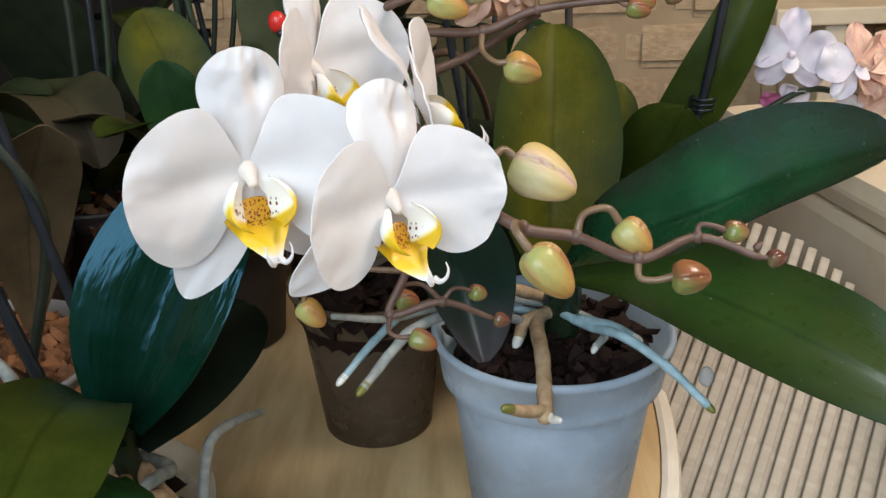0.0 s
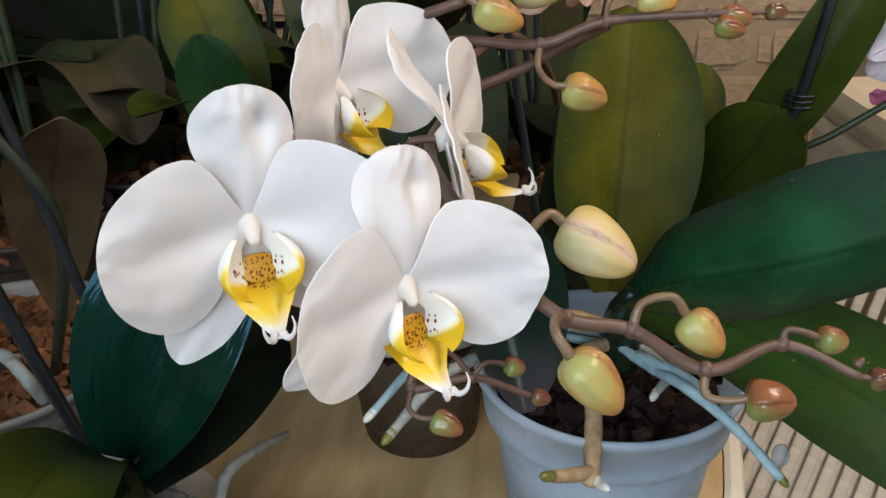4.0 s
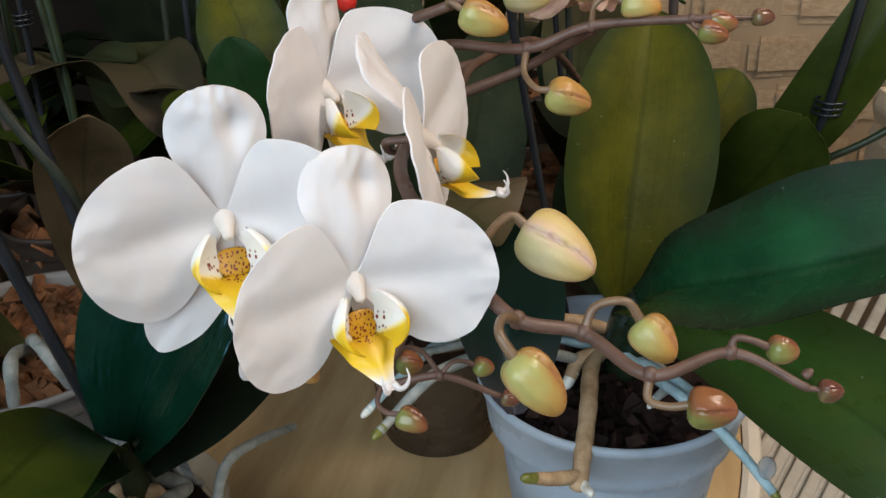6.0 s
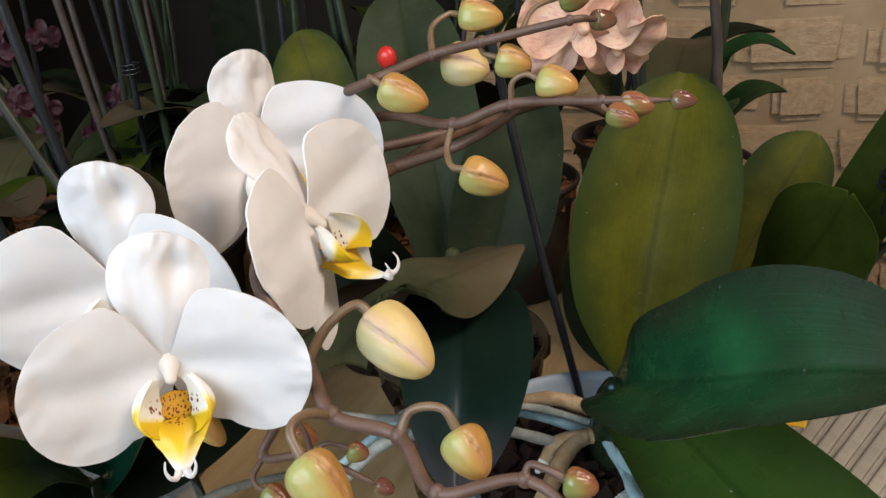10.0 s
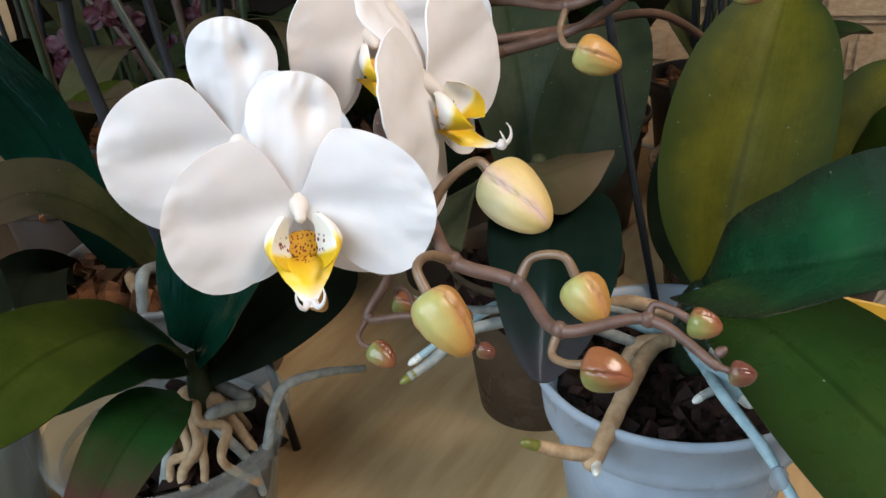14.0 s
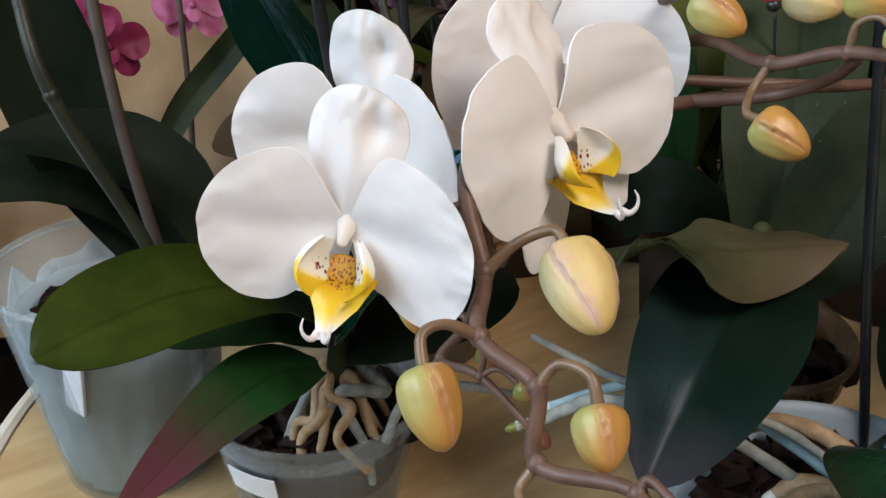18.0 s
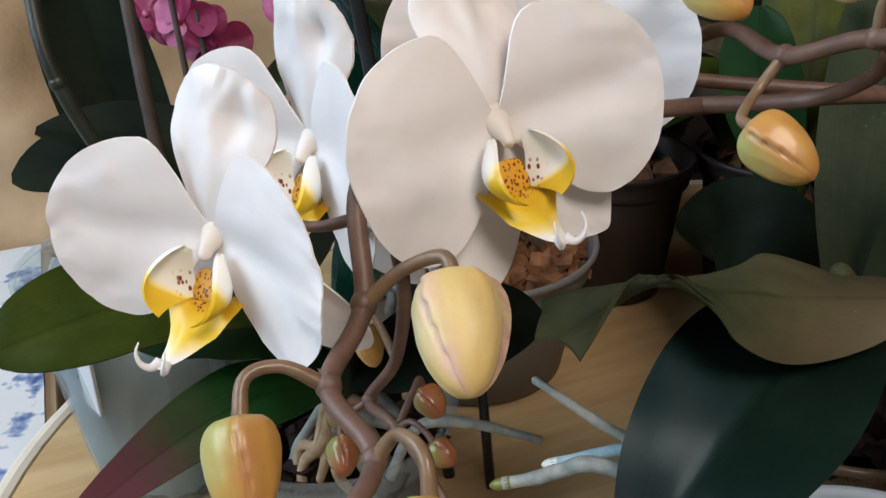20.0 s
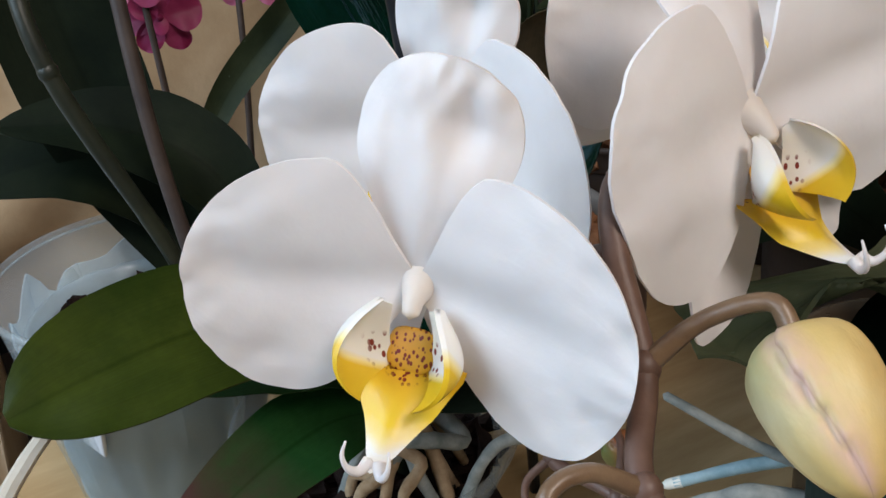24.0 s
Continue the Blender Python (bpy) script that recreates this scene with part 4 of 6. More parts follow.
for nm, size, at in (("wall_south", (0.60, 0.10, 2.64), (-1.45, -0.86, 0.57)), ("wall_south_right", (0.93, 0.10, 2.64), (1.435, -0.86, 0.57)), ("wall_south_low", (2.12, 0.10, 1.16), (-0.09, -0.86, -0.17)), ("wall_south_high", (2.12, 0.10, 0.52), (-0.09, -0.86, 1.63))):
    wall_box(nm, size, at, PLASTER_FILL, "unseen plaster wall added round the window opening")
# Only the warm light is known; shade and cord are added around it.
lamp = thing("pendant_lamp", (0.72, 0.32, 1.885), "warm lamp out of view, built as a pendant with a round shade", "lamp")
part("shade", lathe("shade", [(0.04, -0.50), (0.27, -0.66), (0.273, -0.66), (0.04, -0.495)], CHAIR, 32), lamp)
part("cord", tube("cord", [(0, 0, -0.49), (0, 0, 0.0)], [0.003, 0.003], BLACK), lamp)

# ---- the oval table ----
TABLE_AT = (-0.19, 0.57, 0.0)


def oval(name, a, b, prof, mat, segs=96, ring=False):
    verts, faces = [], []
    for d, z in prof:
        for k in range(segs):
            w = 2 * math.pi * k / segs
            verts.append(((a + d) * math.cos(w), (b + d) * math.sin(w), z))
    for i in range(len(prof) - 1):
        for k in range(segs):
            k2 = (k + 1) % segs
            faces.append((i * segs + k, i * segs + k2, (i + 1) * segs + k2, (i + 1) * segs + k))
    last = (len(prof) - 1) * segs
    if ring:
        faces += [(last + k, last + (k + 1) % segs, (k + 1) % segs, k) for k in range(segs)]
    else:
        faces.append(tuple(reversed(range(segs))))
        faces.append(tuple(last + k for k in range(segs)))
    return mesh(name, verts, faces, mat, smooth=False)


table = thing("table", (TABLE_AT[0], TABLE_AT[1], -0.75), "oval table with a light wooden top and a pale rim", "table")
part("tabletop", oval("tabletop", 0.34, 0.44, [(-0.03, -0.025), (-0.012, -0.024), (-0.008, -0.018), (-0.008, -0.001), (-0.009, 0.0)], TABLE), table, "light wooden table top").location = (0, 0, 0.75)
part("rim", oval("rim", 0.34, 0.44, [(-0.0075, -0.020), (0.0, -0.022), (0.004, -0.018), (0.005, -0.006), (0.003, 0.000), (0.000, 0.002), (-0.004, 0.0025), (-0.0075, 0.001)], TABLE_EDGE, ring=True), table, "pale painted rim").location = (0, 0, 0.75)
for sx in (-0.18, 0.18):
    for sy in (-0.25, 0.25):
        part("leg", tube("leg", [(sx, sy, 0.725), (sx * 1.15, sy * 1.15, 0.005)], [0.022, 0.016], TABLE), table)

# ---- slatted chair and bench beside the table ----
CHAIR_AT = Vector((0.24, 0.56, -0.75))
chair = thing("slatted_chair", CHAIR_AT, "pale painted chair with a reclined slatted back beside the table", "chair")
PANEL = Vector((0.2743, 0.6333, 0.0834))
c_down, c_side = Vector((-0.4571, -0.7109, -0.5345)).normalized(), Vector((0.8893, -0.3573, -0.2853)).normalized()
c_out = c_side.cross(c_down).normalized()
if c_out.z < 0:
    c_out = -c_out
for k in range(-12, 19):
    u = (k + 0.5) * 0.0113
    v0, v1 = 6.0 * (u + 0.012) ** 2, 0.42
    c = PANEL + c_side * u + c_down * (v0 + v1) / 2 - c_out * 0.0092
    sl = part("slat", box_mesh("slat", (0.0076, v1 - v0, 0.0054), SLAT, 0.0016), chair)
    sl.matrix_local = Matrix.Translation(c - CHAIR_AT) @ Matrix((c_side, c_down, c_side.cross(c_down))).transposed().to_4x4()
bp = part("back_panel", box_mesh("back_panel", (0.36, 0.34, 0.004), SLAT, 0.001), chair, "pale panel close behind the slats")
bp.matrix_local = Matrix.Translation(PANEL + c_side * 0.03 + c_down * 0.25 - c_out * 0.0145 - CHAIR_AT) @ Matrix((c_side, c_down, c_side.cross(c_down))).transposed().to_4x4()
for v in (0.09, 0.30):
    bt = part("batten", box_mesh("batten", (0.34, 0.03, 0.014), SLAT, 0.002), chair)
    bt.matrix_local = Matrix.Translation(PANEL + c_side * 0.02 + c_down * v - c_out * 0.030 - CHAIR_AT) @ Matrix((c_side, c_down, c_side.cross(c_down))).transposed().to_4x4()
for u in (-0.11, 0.16):
    q = PANEL + c_side * u + c_down * 0.2 - c_out * 0.03 - CHAIR_AT
    part("leg", tube("leg", [q, (q.x + 0.02, q.y, 0.004)], [0.014, 0.014], CHAIR), chair)
bench_side = part("cream_cabinet", box_mesh("cream_cabinet", (0.496, 0.796, 0.835), CHAIR, 0.012))
part("top_board", box_mesh("top_board", (0.50, 0.80, 0.038), CHAIR, 0.017), bench_side, "rounded cream top board").location = (0, 0, 0.4365)
bench_side.matrix_world = Matrix.Translation((0.590, 0.545, -0.3325)) @ pose(0, 0, 0, 0, 0, 8)
tagged(bench_side, "smooth cream-painted low cabinet with rounded edges", "cabinet")

# ---- the white orchid in the frosted pot ----
POT_R = (0.0537, 0.4205, 0.0)
flower_pot(POT_R, 0.0650, 0.0465, 0.1184, 0.029, POT_FROST, "frosted bluish translucent plastic pot with a stepped collar", flare=0.0055)
loose_chips((POT_R[0], POT_R[1], 0.112), 0.056, 260, 0.0068, BARK_DARK, "dark bark chips filling the frosted pot", 3)

CR = (0.062, 0.425, 0.145)
orchid = thing("white_orchid", CR, "white-flowering orchid with dark green leaves, buds and aerial roots", "orchid")


def leaf(plant, plant_at, pts, normals, width, mat, label="", **kw):
    return part("leaf", leaf_mesh("leaf", local(plant_at, pts), normals, width, mat, **kw), plant, label)


# crown and leaves
part("crown", tube("crown", local(CR, [(0.060, 0.428, 0.110), (0.060, 0.427, 0.128), (0.061, 0.424, 0.144), (0.062, 0.420, 0.156)]), [0.011, 0.011, 0.009, 0.004], LEAF_RIGHT), orchid)
leaf(orchid, CR, [(0.060, 0.424, 0.148), (0.076, 0.394, 0.176), (0.104, 0.366, 0.199), (0.138, 0.338, 0.227), (0.172, 0.312, 0.248)], [(-0.05, -0.55, 0.83), (-0.08, -0.6, 0.8), (-0.08, -0.55, 0.83)], 0.064, LEAF_RIGHT, "broad dark green leaf arching up and forward", fold=0.55, widest=0.6, base=0.24, seed=1)
leaf(orchid, CR, [(0.064, 0.418, 0.148), (0.095, 0.385, 0.163), (0.135, 0.345, 0.160), (0.172, 0.310, 0.150), (0.202, 0.285, 0.136)], [(0.0, -0.45, 0.88), (0.0, -0.5, 0.86), (0.1, -0.5, 0.85)], 0.064, LEAF_OVER, "broad green leaf reaching over the pot rim", fold=0.22, widest=0.58, blunt=1.7, seed=2)
leaf(orchid, CR, [(-0.028, 0.458, 0.160), (-0.012, 0.430, 0.174), (0.002, 0.392, 0.160), (0.013, 0.355, 0.133)], [(0.2, -0.3, 0.9), (0.3, -0.4, 0.85), (0.38, -0.5, 0.75)], 0.064, LEAF_PURPLE, "purplish folded leaf hanging down to the pot rim", fold=0.42, widest=0.55, blunt=1.5, seed=3)

# flower stems
J = (-0.0126, 0.3802, 0.2650)
main = stem_part(orchid, CR, [(0.030, 0.660, 0.105), (0.030, 0.650, 0.180), (0.006, 0.560, 0.242), (-0.018, 0.470, 0.254), J, (-0.020, 0.330, 0.2640), (-0.0117, 0.2900, 0.2640), (0.0083, 0.2806, 0.2419), (0.0236, 0.2679, 0.2350), (0.0422, 0.2705, 0.2303), (0.0603, 0.2554, 0.2281), (0.0811, 0.2626, 0.2322), (0.1001, 0.2562, 0.2270)], [0.0026, 0.0026, 0.0025, 0.0024, 0.0023, 0.0022, 0.0022, 0.0022, 0.0021, 0.0020, 0.0018, 0.0015, 0.0012], STEM, nodes=[((0.0083, 0.2806, 0.2419), 0.0029), ((0.0236, 0.2679, 0.2350), 0.0027), ((0.0422, 0.2705, 0.2303), 0.0026), ((0.0603, 0.2554, 0.2281), 0.0024), ((0.0811, 0.2626, 0.2322), 0.0021)], seed=1)
stem_part(orchid, CR, [(-0.0117, 0.2900, 0.2657), (-0.010, 0.296, 0.236), (-0.018, 0.296, 0.208), (-0.0246, 0.2900, 0.1925), (-0.0046, 0.2909, 0.1970), (0.0145, 0.2958, 0.1869)], [0.0019, 0.0018, 0.0017, 0.0016, 0.0014, 0.0010], STEM, nodes=[((-0.0246, 0.2900, 0.1925), 0.0021), ((-0.0046, 0.2909, 0.1970), 0.0019)], seed=2)
K = (-0.062, 0.395, 0.260)
stem_part(orchid, CR, [(-0.018, 0.470, 0.254), (-0.046, 0.428, 0.256), K], [0.0024, 0.0023, 0.0022], STEM, seed=6)
stem_part(orchid, CR, [K, (-0.034, 0.3960, 0.2770), (-0.0154, 0.3910, 0.2825), (0.0154, 0.3781, 0.2842), (0.0389, 0.3770, 0.2928), (0.0725, 0.3689, 0.2969), (0.0900, 0.3725, 0.2965)], [0.0022, 0.0021, 0.0020, 0.0020, 0.0018, 0.0015, 0.0009], STEM, nodes=[((0.0154, 0.3781, 0.2842), 0.0024), ((0.0389, 0.3770, 0.2928), 0.0022), ((0.0725, 0.3689, 0.2969), 0.0018)], seed=3)
stem_part(orchid, CR, [K, (-0.054, 0.3880, 0.2800), (-0.036, 0.3810, 0.2915), (-0.0124, 0.3730, 0.3010), (0.0064, 0.3848, 0.3075), (0.0264, 0.3837, 0.3124), (0.0564, 0.3889, 0.3184), (0.0620, 0.4010, 0.3165)], [0.0022, 0.0021, 0.0020, 0.0020, 0.0019, 0.0017, 0.0014, 0.0009], STEM, nodes=[((0.0064, 0.3848, 0.3075), 0.0023), ((0.0264, 0.3837, 0.3124), 0.0021), ((0.0564, 0.3889, 0.3184), 0.0018)], seed=4)
stem_part(orchid, CR, [J, (0.008, 0.3950, 0.2700), (0.026, 0.3930, 0.2800), (0.040, 0.3800, 0.2905)], [0.0022, 0.0020, 0.0018, 0.0016], STEM, seed=7)

# buds of the lower branch
add_bud(orchid, CR, (0.0226, 0.2950, 0.2518), (0.0442, 0.2882, 0.2398), 0.0180, BUD_BIG, [(0.0083, 0.2806, 0.2419), (0.0120, 0.2880, 0.2500), (0.0185, 0.2945, 0.2548)], 1, 0.0015, label="largest bud, cream yellow with pink seams")
add_bud(orchid, CR, (0.0242, 0.2505, 0.2345), (0.0376, 0.2480, 0.2188), 0.0138, BUD_MID, [(0.0236, 0.2679, 0.2350), (0.0205, 0.2600, 0.2400), (0.0205, 0.2530, 0.2395)], 2, 0.0014)
add_bud(orchid, CR, (0.0575, 0.2750, 0.2332), (0.0672, 0.2690, 0.2236), 0.0120, BUD_MID, [(0.0422, 0.2705, 0.2303), (0.0450, 0.2740, 0.2370), (0.0535, 0.2755, 0.2385)], 3, 0.0013)
add_bud(orchid, CR, (0.0695, 0.2478, 0.2252), (0.0822, 0.2476, 0.2242), 0.0108, BUD_SMALL, [(0.0603, 0.2554, 0.2281), (0.0600, 0.2510, 0.2235), (0.0650, 0.2485, 0.2235)], 4, 0.0011)
add_bud(orchid, CR, (0.0905, 0.2640, 0.2336), (0.0988, 0.2649, 0.2320), 0.0076, BUD_SMALL, [(0.0811, 0.2626, 0.2322), (0.0820, 0.2640, 0.2358), (0.0865, 0.2640, 0.2355)], 5, 0.0010)
add_bud(orchid, CR, (0.1025, 0.2560, 0.2268), (0.1090, 0.2564, 0.2266), 0.0058, BUD_TINY, [(0.1001, 0.2562, 0.2270), (0.1010, 0.2562, 0.2270)], 6, 0.0008)
add_bud(orchid, CR, (0.0990, 0.2580, 0.2290), (0.1012, 0.2590, 0.2312), 0.0026, STEM, None, 7)
# second branch
add_bud(orchid, CR, (-0.0169, 0.2798, 0.1889), (-0.0068, 0.2772, 0.1852), 0.0082, BUD_SMALL, [(-0.0246, 0.2900, 0.1925), (-0.0250, 0.2840, 0.1890), (-0.0210, 0.2805, 0.1880)], 8, 0.0009)
add_bud(orchid, CR, (-0.0230, 0.3050, 0.1925), (-0.0140, 0.3065, 0.1890), 0.0085, BUD_SMALL, [(-0.0046, 0.2909, 0.1970), (-0.0120, 0.2980, 0.2010), (-0.0200, 0.3030, 0.1985)], 9, 0.0009)
add_bud(orchid, CR, (-0.0600, 0.3000, 0.1940), (-0.0520, 0.3010, 0.1830), 0.0095, BUD_MID, [(-0.0180, 0.2960, 0.2080), (-0.0400, 0.2980, 0.2080), (-0.0560, 0.3000, 0.2000)], 10, 0.0010)
add_bud(orchid, CR, (0.0060, 0.2960, 0.1985), (0.0125, 0.2985, 0.1960), 0.0066, BUD_SMALL, [(-0.0046, 0.2909, 0.1970), (-0.0010, 0.2930, 0.2010), (0.0030, 0.2950, 0.2005)], 11, 0.0008)
add_bud(orchid, CR, (0.0150, 0.2960, 0.1868), (0.0215, 0.2965, 0.1850), 0.0056, BUD_TINY, None, 12)
# upper branches
add_bud(orchid, CR, (0.0248, 0.3620, 0.2737), (0.0396, 0.3669, 0.2658), 0.0126, BUD_MID, [(0.0154, 0.3781, 0.2842), (0.0150, 0.3720, 0.2770), (0.0200, 0.3640, 0.2735)], 13, 0.0012)
add_bud(orchid, CR, (0.0490, 0.3770, 0.3010), (0.0628, 0.3750, 0.2990), 0.0115, BUD_MID, [(0.0389, 0.3770, 0.2928), (0.0395, 0.3765, 0.3000), (0.0445, 0.3770, 0.3030)], 14, 0.0010)
add_bud(orchid, CR, (0.0775, 0.3710, 0.2960), (0.0885, 0.3715, 0.2945), 0.0080, BUD_SMALL, None, 15)
add_bud(orchid, CR, (0.0750, 0.3660, 0.2945), (0.0850, 0.3650, 0.2915), 0.0076, BUD_SMALL, [(0.0725, 0.3689, 0.2969), (0.0735, 0.3675, 0.2950)], 16, 0.0008)
add_bud(orchid, CR, (0.0930, 0.3735, 0.2965), (0.1008, 0.3749, 0.2960), 0.0060, BUD_TINY, [(0.0900, 0.3725, 0.2965), (0.0915, 0.3730, 0.2965)], 17, 0.0006)
add_bud(orchid, CR, (-0.0075, 0.3690, 0.3005), (0.0092, 0.3719, 0.2925), 0.0125, BUD_MID, [(-0.0124, 0.3720, 0.3010), (-0.0120, 0.3700, 0.3030), (-0.0100, 0.3690, 0.3025)], 18, 0.0011)
add_bud(orchid, CR, (0.0050, 0.3980, 0.3030), (0.0230, 0.3960, 0.2990), 0.0150, BUD_BIG, [(0.0064, 0.3848, 0.3075), (0.0040, 0.3930, 0.3060)], 19, 0.0011)
add_bud(orchid, CR, (0.0080, 0.4060, 0.3180), (0.0235, 0.4127, 0.3150), 0.0120, BUD_MID, [(0.0064, 0.3848, 0.3075), (0.0020, 0.3950, 0.3150), (0.0050, 0.4040, 0.3185)], 20, 0.0011)
add_bud(orchid, CR, (0.0310, 0.3850, 0.3070), (0.0430, 0.3870, 0.3030), 0.0110, BUD_MID, [(0.0264, 0.3837, 0.3124), (0.0265, 0.3840, 0.3085)], 21, 0.0010)
add_bud(orchid, CR, (0.0500, 0.3980, 0.3250), (0.0610, 0.4000, 0.3250), 0.0100, BUD_SMALL, [(0.0400, 0.3860, 0.3150), (0.0430, 0.3920, 0.3220)], 22, 0.0009)
add_bud(orchid, CR, (0.0600, 0.4020, 0.3160), (0.0672, 0.4090, 0.3145), 0.0074, BUD_TINY, None, 23)

# blooms
FA, FB, FC, FD = (-0.0722, 0.2916, 0.2504), (-0.0186, 0.2551, 0.2512), (-0.0116, 0.3223, 0.2687), (-0.0545, 0.3524, 0.2754)
WA, WB, WC, WD = (0.468, -0.883, -0.034), (0.652, -0.757, -0.031), (0.987, 0.134, 0.085), (0.940, -0.342, 0.017)
orchid_flower(orchid, CR, FA, WA, (-0.007, -0.041, 0.999), 1.156, 11, "open white bloom with a yellow lip", (0.1, 0.269, -0.026, 0.056), (-1.5, 0.351, 0.103, -0.067), (-4.9, 0.126, -0.115, 0.0380, 0.0267), ((235, 0.05, 0.05), (306, 0.0, -0.10)), 0.0234, 0.0250)
orchid_flower(orchid, CR, FB, WB, (0.053, 0.005, 0.999), 0.961, 23, "open white bloom with a yellow lip, nearest to the front", (-2.0, 0.328, -0.055, -0.044), (1.2, 0.263, 0.080, -0.057), (-3.0, 0.097, -0.277, 0.0382, 0.0279), ((227, -0.16, -0.14), (312, -0.18, -0.16)), 0.0230, 0.0226)
orchid_flower(orchid, CR, FC, WC, (-0.077, -0.062, 0.995), 1.018, 37, "open white bloom turned sideways", (-1.8, 0.157, -0.142, -0.153), (10.7, 0.235, 0.074, -0.071), (-2.4, -0.159, -0.274, 0.0358, 0.0268), ((253, 0.04, 0.02), (311, 0.08, 0.02)), 0.0231, 0.0259)
orchid_flower(orchid, CR, FD, WD, (-0.010, 0.021, 1.000), 1.057, 41, "open white bloom behind the others", (2.9, 0.239, -0.023, -0.066), (8.1, 0.438, 0.162, -0.046), (-4.8, 0.076, -0.048, 0.0383, 0.0264), ((230, -0.10, -0.15), (310, -0.10, -0.15)), 0.0234, 0.0252)
for a, f, b in ((FA, WA, (-0.0060, 0.2855, 0.2540)), (FB, WB, (-0.004, 0.2855, 0.2560)), (FC, WC, (-0.020, 0.335, 0.2640)), (FD, WD, (-0.0625, 0.390, 0.2600))):
    f = Vector(f).normalized()
    s = Vector(a) - f * 0.004
    stem_part(orchid, CR, [s, s - f * 0.010, (Vector(b) + s) / 2 - f * 0.007 - Vector((0, 0, 0.016 if a == FA else 0.004)), b], [0.0014, 0.0013, 0.0013, 0.0015], STEM, name="flower_stalk", seed=5)

# aerial roots of the frosted pot
root(orchid, CR, [(0.056, 0.425, 0.125), (0.0447, 0.4131, 0.1240), (0.0435, 0.375, 0.1225), (0.0417, 0.3452, 0.1125), (0.0405, 0.338, 0.1110)], 0.0041, ROOT_TAN, None, 1)
root(orchid, CR, [(0.0417, 0.3440, 0.1120), (0.032, 0.333, 0.1190), (0.0225, 0.3225, 0.1275)], 0.0030, ROOT_TAN, ROOT_TIP, 2)
root(orchid, CR, [(0.0417, 0.3440, 0.1120), (0.0440, 0.337, 0.1120), (0.0458, 0.3315, 0.1150)], 0.0022, ROOT_WHITE, ROOT_WHITE, 3)
root(orchid, CR, [(0.050, 0.420, 0.125), (0.038, 0.412, 0.124), (0.034, 0.405, 0.118)], 0.0038, ROOT_TAN, ROOT_WHITE, 4)
root(orchid, CR, [(0.058, 0.420, 0.125), (0.072, 0.400, 0.126), (0.0836, 0.3744, 0.1340), (0.103, 0.360, 0.124), (0.1195, 0.3465, 0.1105)], 0.0025, ROOT_DAYLIT, ROOT_TIP, 5)
root(orchid, CR, [(0.066, 0.412, 0.125), (0.080, 0.392, 0.130), (0.090, 0.384, 0.128)], 0.0034, ROOT_DAYLIT, ROOT_WHITE, 6)
root(orchid, CR, [(0.064, 0.430, 0.122), (0.080, 0.405, 0.122), (0.072, 0.388, 0.120)], 0.0024, ROOT_GREY, ROOT_WHITE, 7)
root(orchid, CR, [(0.050, 0.430, 0.125), (0.020, 0.420, 0.135), (-0.010, 0.395, 0.142), (-0.0334, 0.379, 0.145), (-0.058, 0.360, 0.157)], 0.0020, ROOT_GREY, None, 8)
root(orchid, CR, [(0.048, 0.430, 0.120), (0.010, 0.420, 0.132), (-0.022, 0.404, 0.138), (-0.040, 0.388, 0.130), (-0.0572, 0.3686, 0.1173)], 0.0025, ROOT_DAYLIT, ROOT_WHITE, 9)
root(orchid, CR, [(0.040, 0.415, 0.122), (0.008, 0.385, 0.146), (-0.018, 0.362, 0.149), (-0.0300, 0.3560, 0.1400), (-0.0376, 0.3500, 0.1327), (-0.0436, 0.3410, 0.1288)], 0.0028, ROOT_GREY, ROOT_TIP, 39)
root(orchid, CR, [(0.050, 0.440, 0.125), (0.030, 0.430, 0.135), (0.010, 0.425, 0.128), (0.002, 0.410, 0.118)], 0.0036, ROOT_TAN, None, 10)

# ---- plant behind: broad olive leaf ----
POT_U = (0.075, 0.560, 0.0)
flower_pot(POT_U, 0.060, 0.042, 0.115, 0.022, POT_BROWN, "dull brown plastic pot behind the frosted one", group="pots behind")
chips("dark_bark", (POT_U[0], POT_U[1], 0.108), 0.052, 110, 0.010, BARK_DARK, "dark bark chips in a brown pot", 5)
CU = (0.068, 0.520, 0.125)
plant_u = thing("broad_leaved_orchid", CU, "orchid with one broad upright olive leaf", "orchid")
leaf(plant_u, CU, [(0.058, 0.478, 0.122), (0.060, 0.490, 0.165), (0.064, 0.515, 0.215), (0.068, 0.548, 0.262)], [(0.1, -0.75, 0.6), (0.12, -0.8, 0.55), (0.1, -0.8, 0.55)], 0.083, LEAF_OLIVE, "broad upright olive-green leaf", fold=0.45, widest=0.52, base=0.25, seed=11)
leaf(plant_u, CU, [(0.100, 0.560, 0.125), (0.120, 0.548, 0.150), (0.136, 0.535, 0.180), (0.148, 0.525, 0.212)], [(-0.2, -0.75, 0.6), (-0.1, -0.8, 0.5)], 0.058, LEAF_FRONT, "short green leaf with a notched tip", fold=0.15, widest=0.65, blunt=3.5, notch=0.05, seed=12)
leaf(plant_u, CU, [(0.120, 0.590, 0.120), (0.155, 0.575, 0.180), (0.185, 0.570, 0.240), (0.215, 0.580, 0.310)], [(-0.4, -0.7, 0.5), (-0.3, -0.8, 0.3)], 0.044, LEAF_FRONT, "tall strap-shaped green leaf", fold=0.35, widest=0.5, seed=13)
leaf(plant_u, CU, [(0.090, 0.600, 0.125), (0.110, 0.620, 0.170), (0.128, 0.636, 0.206)], [(0, -0.8, 0.5), (0, -0.8, 0.5)], 0.052, LEAF_OLIVE, fold=0.2, seed=14)
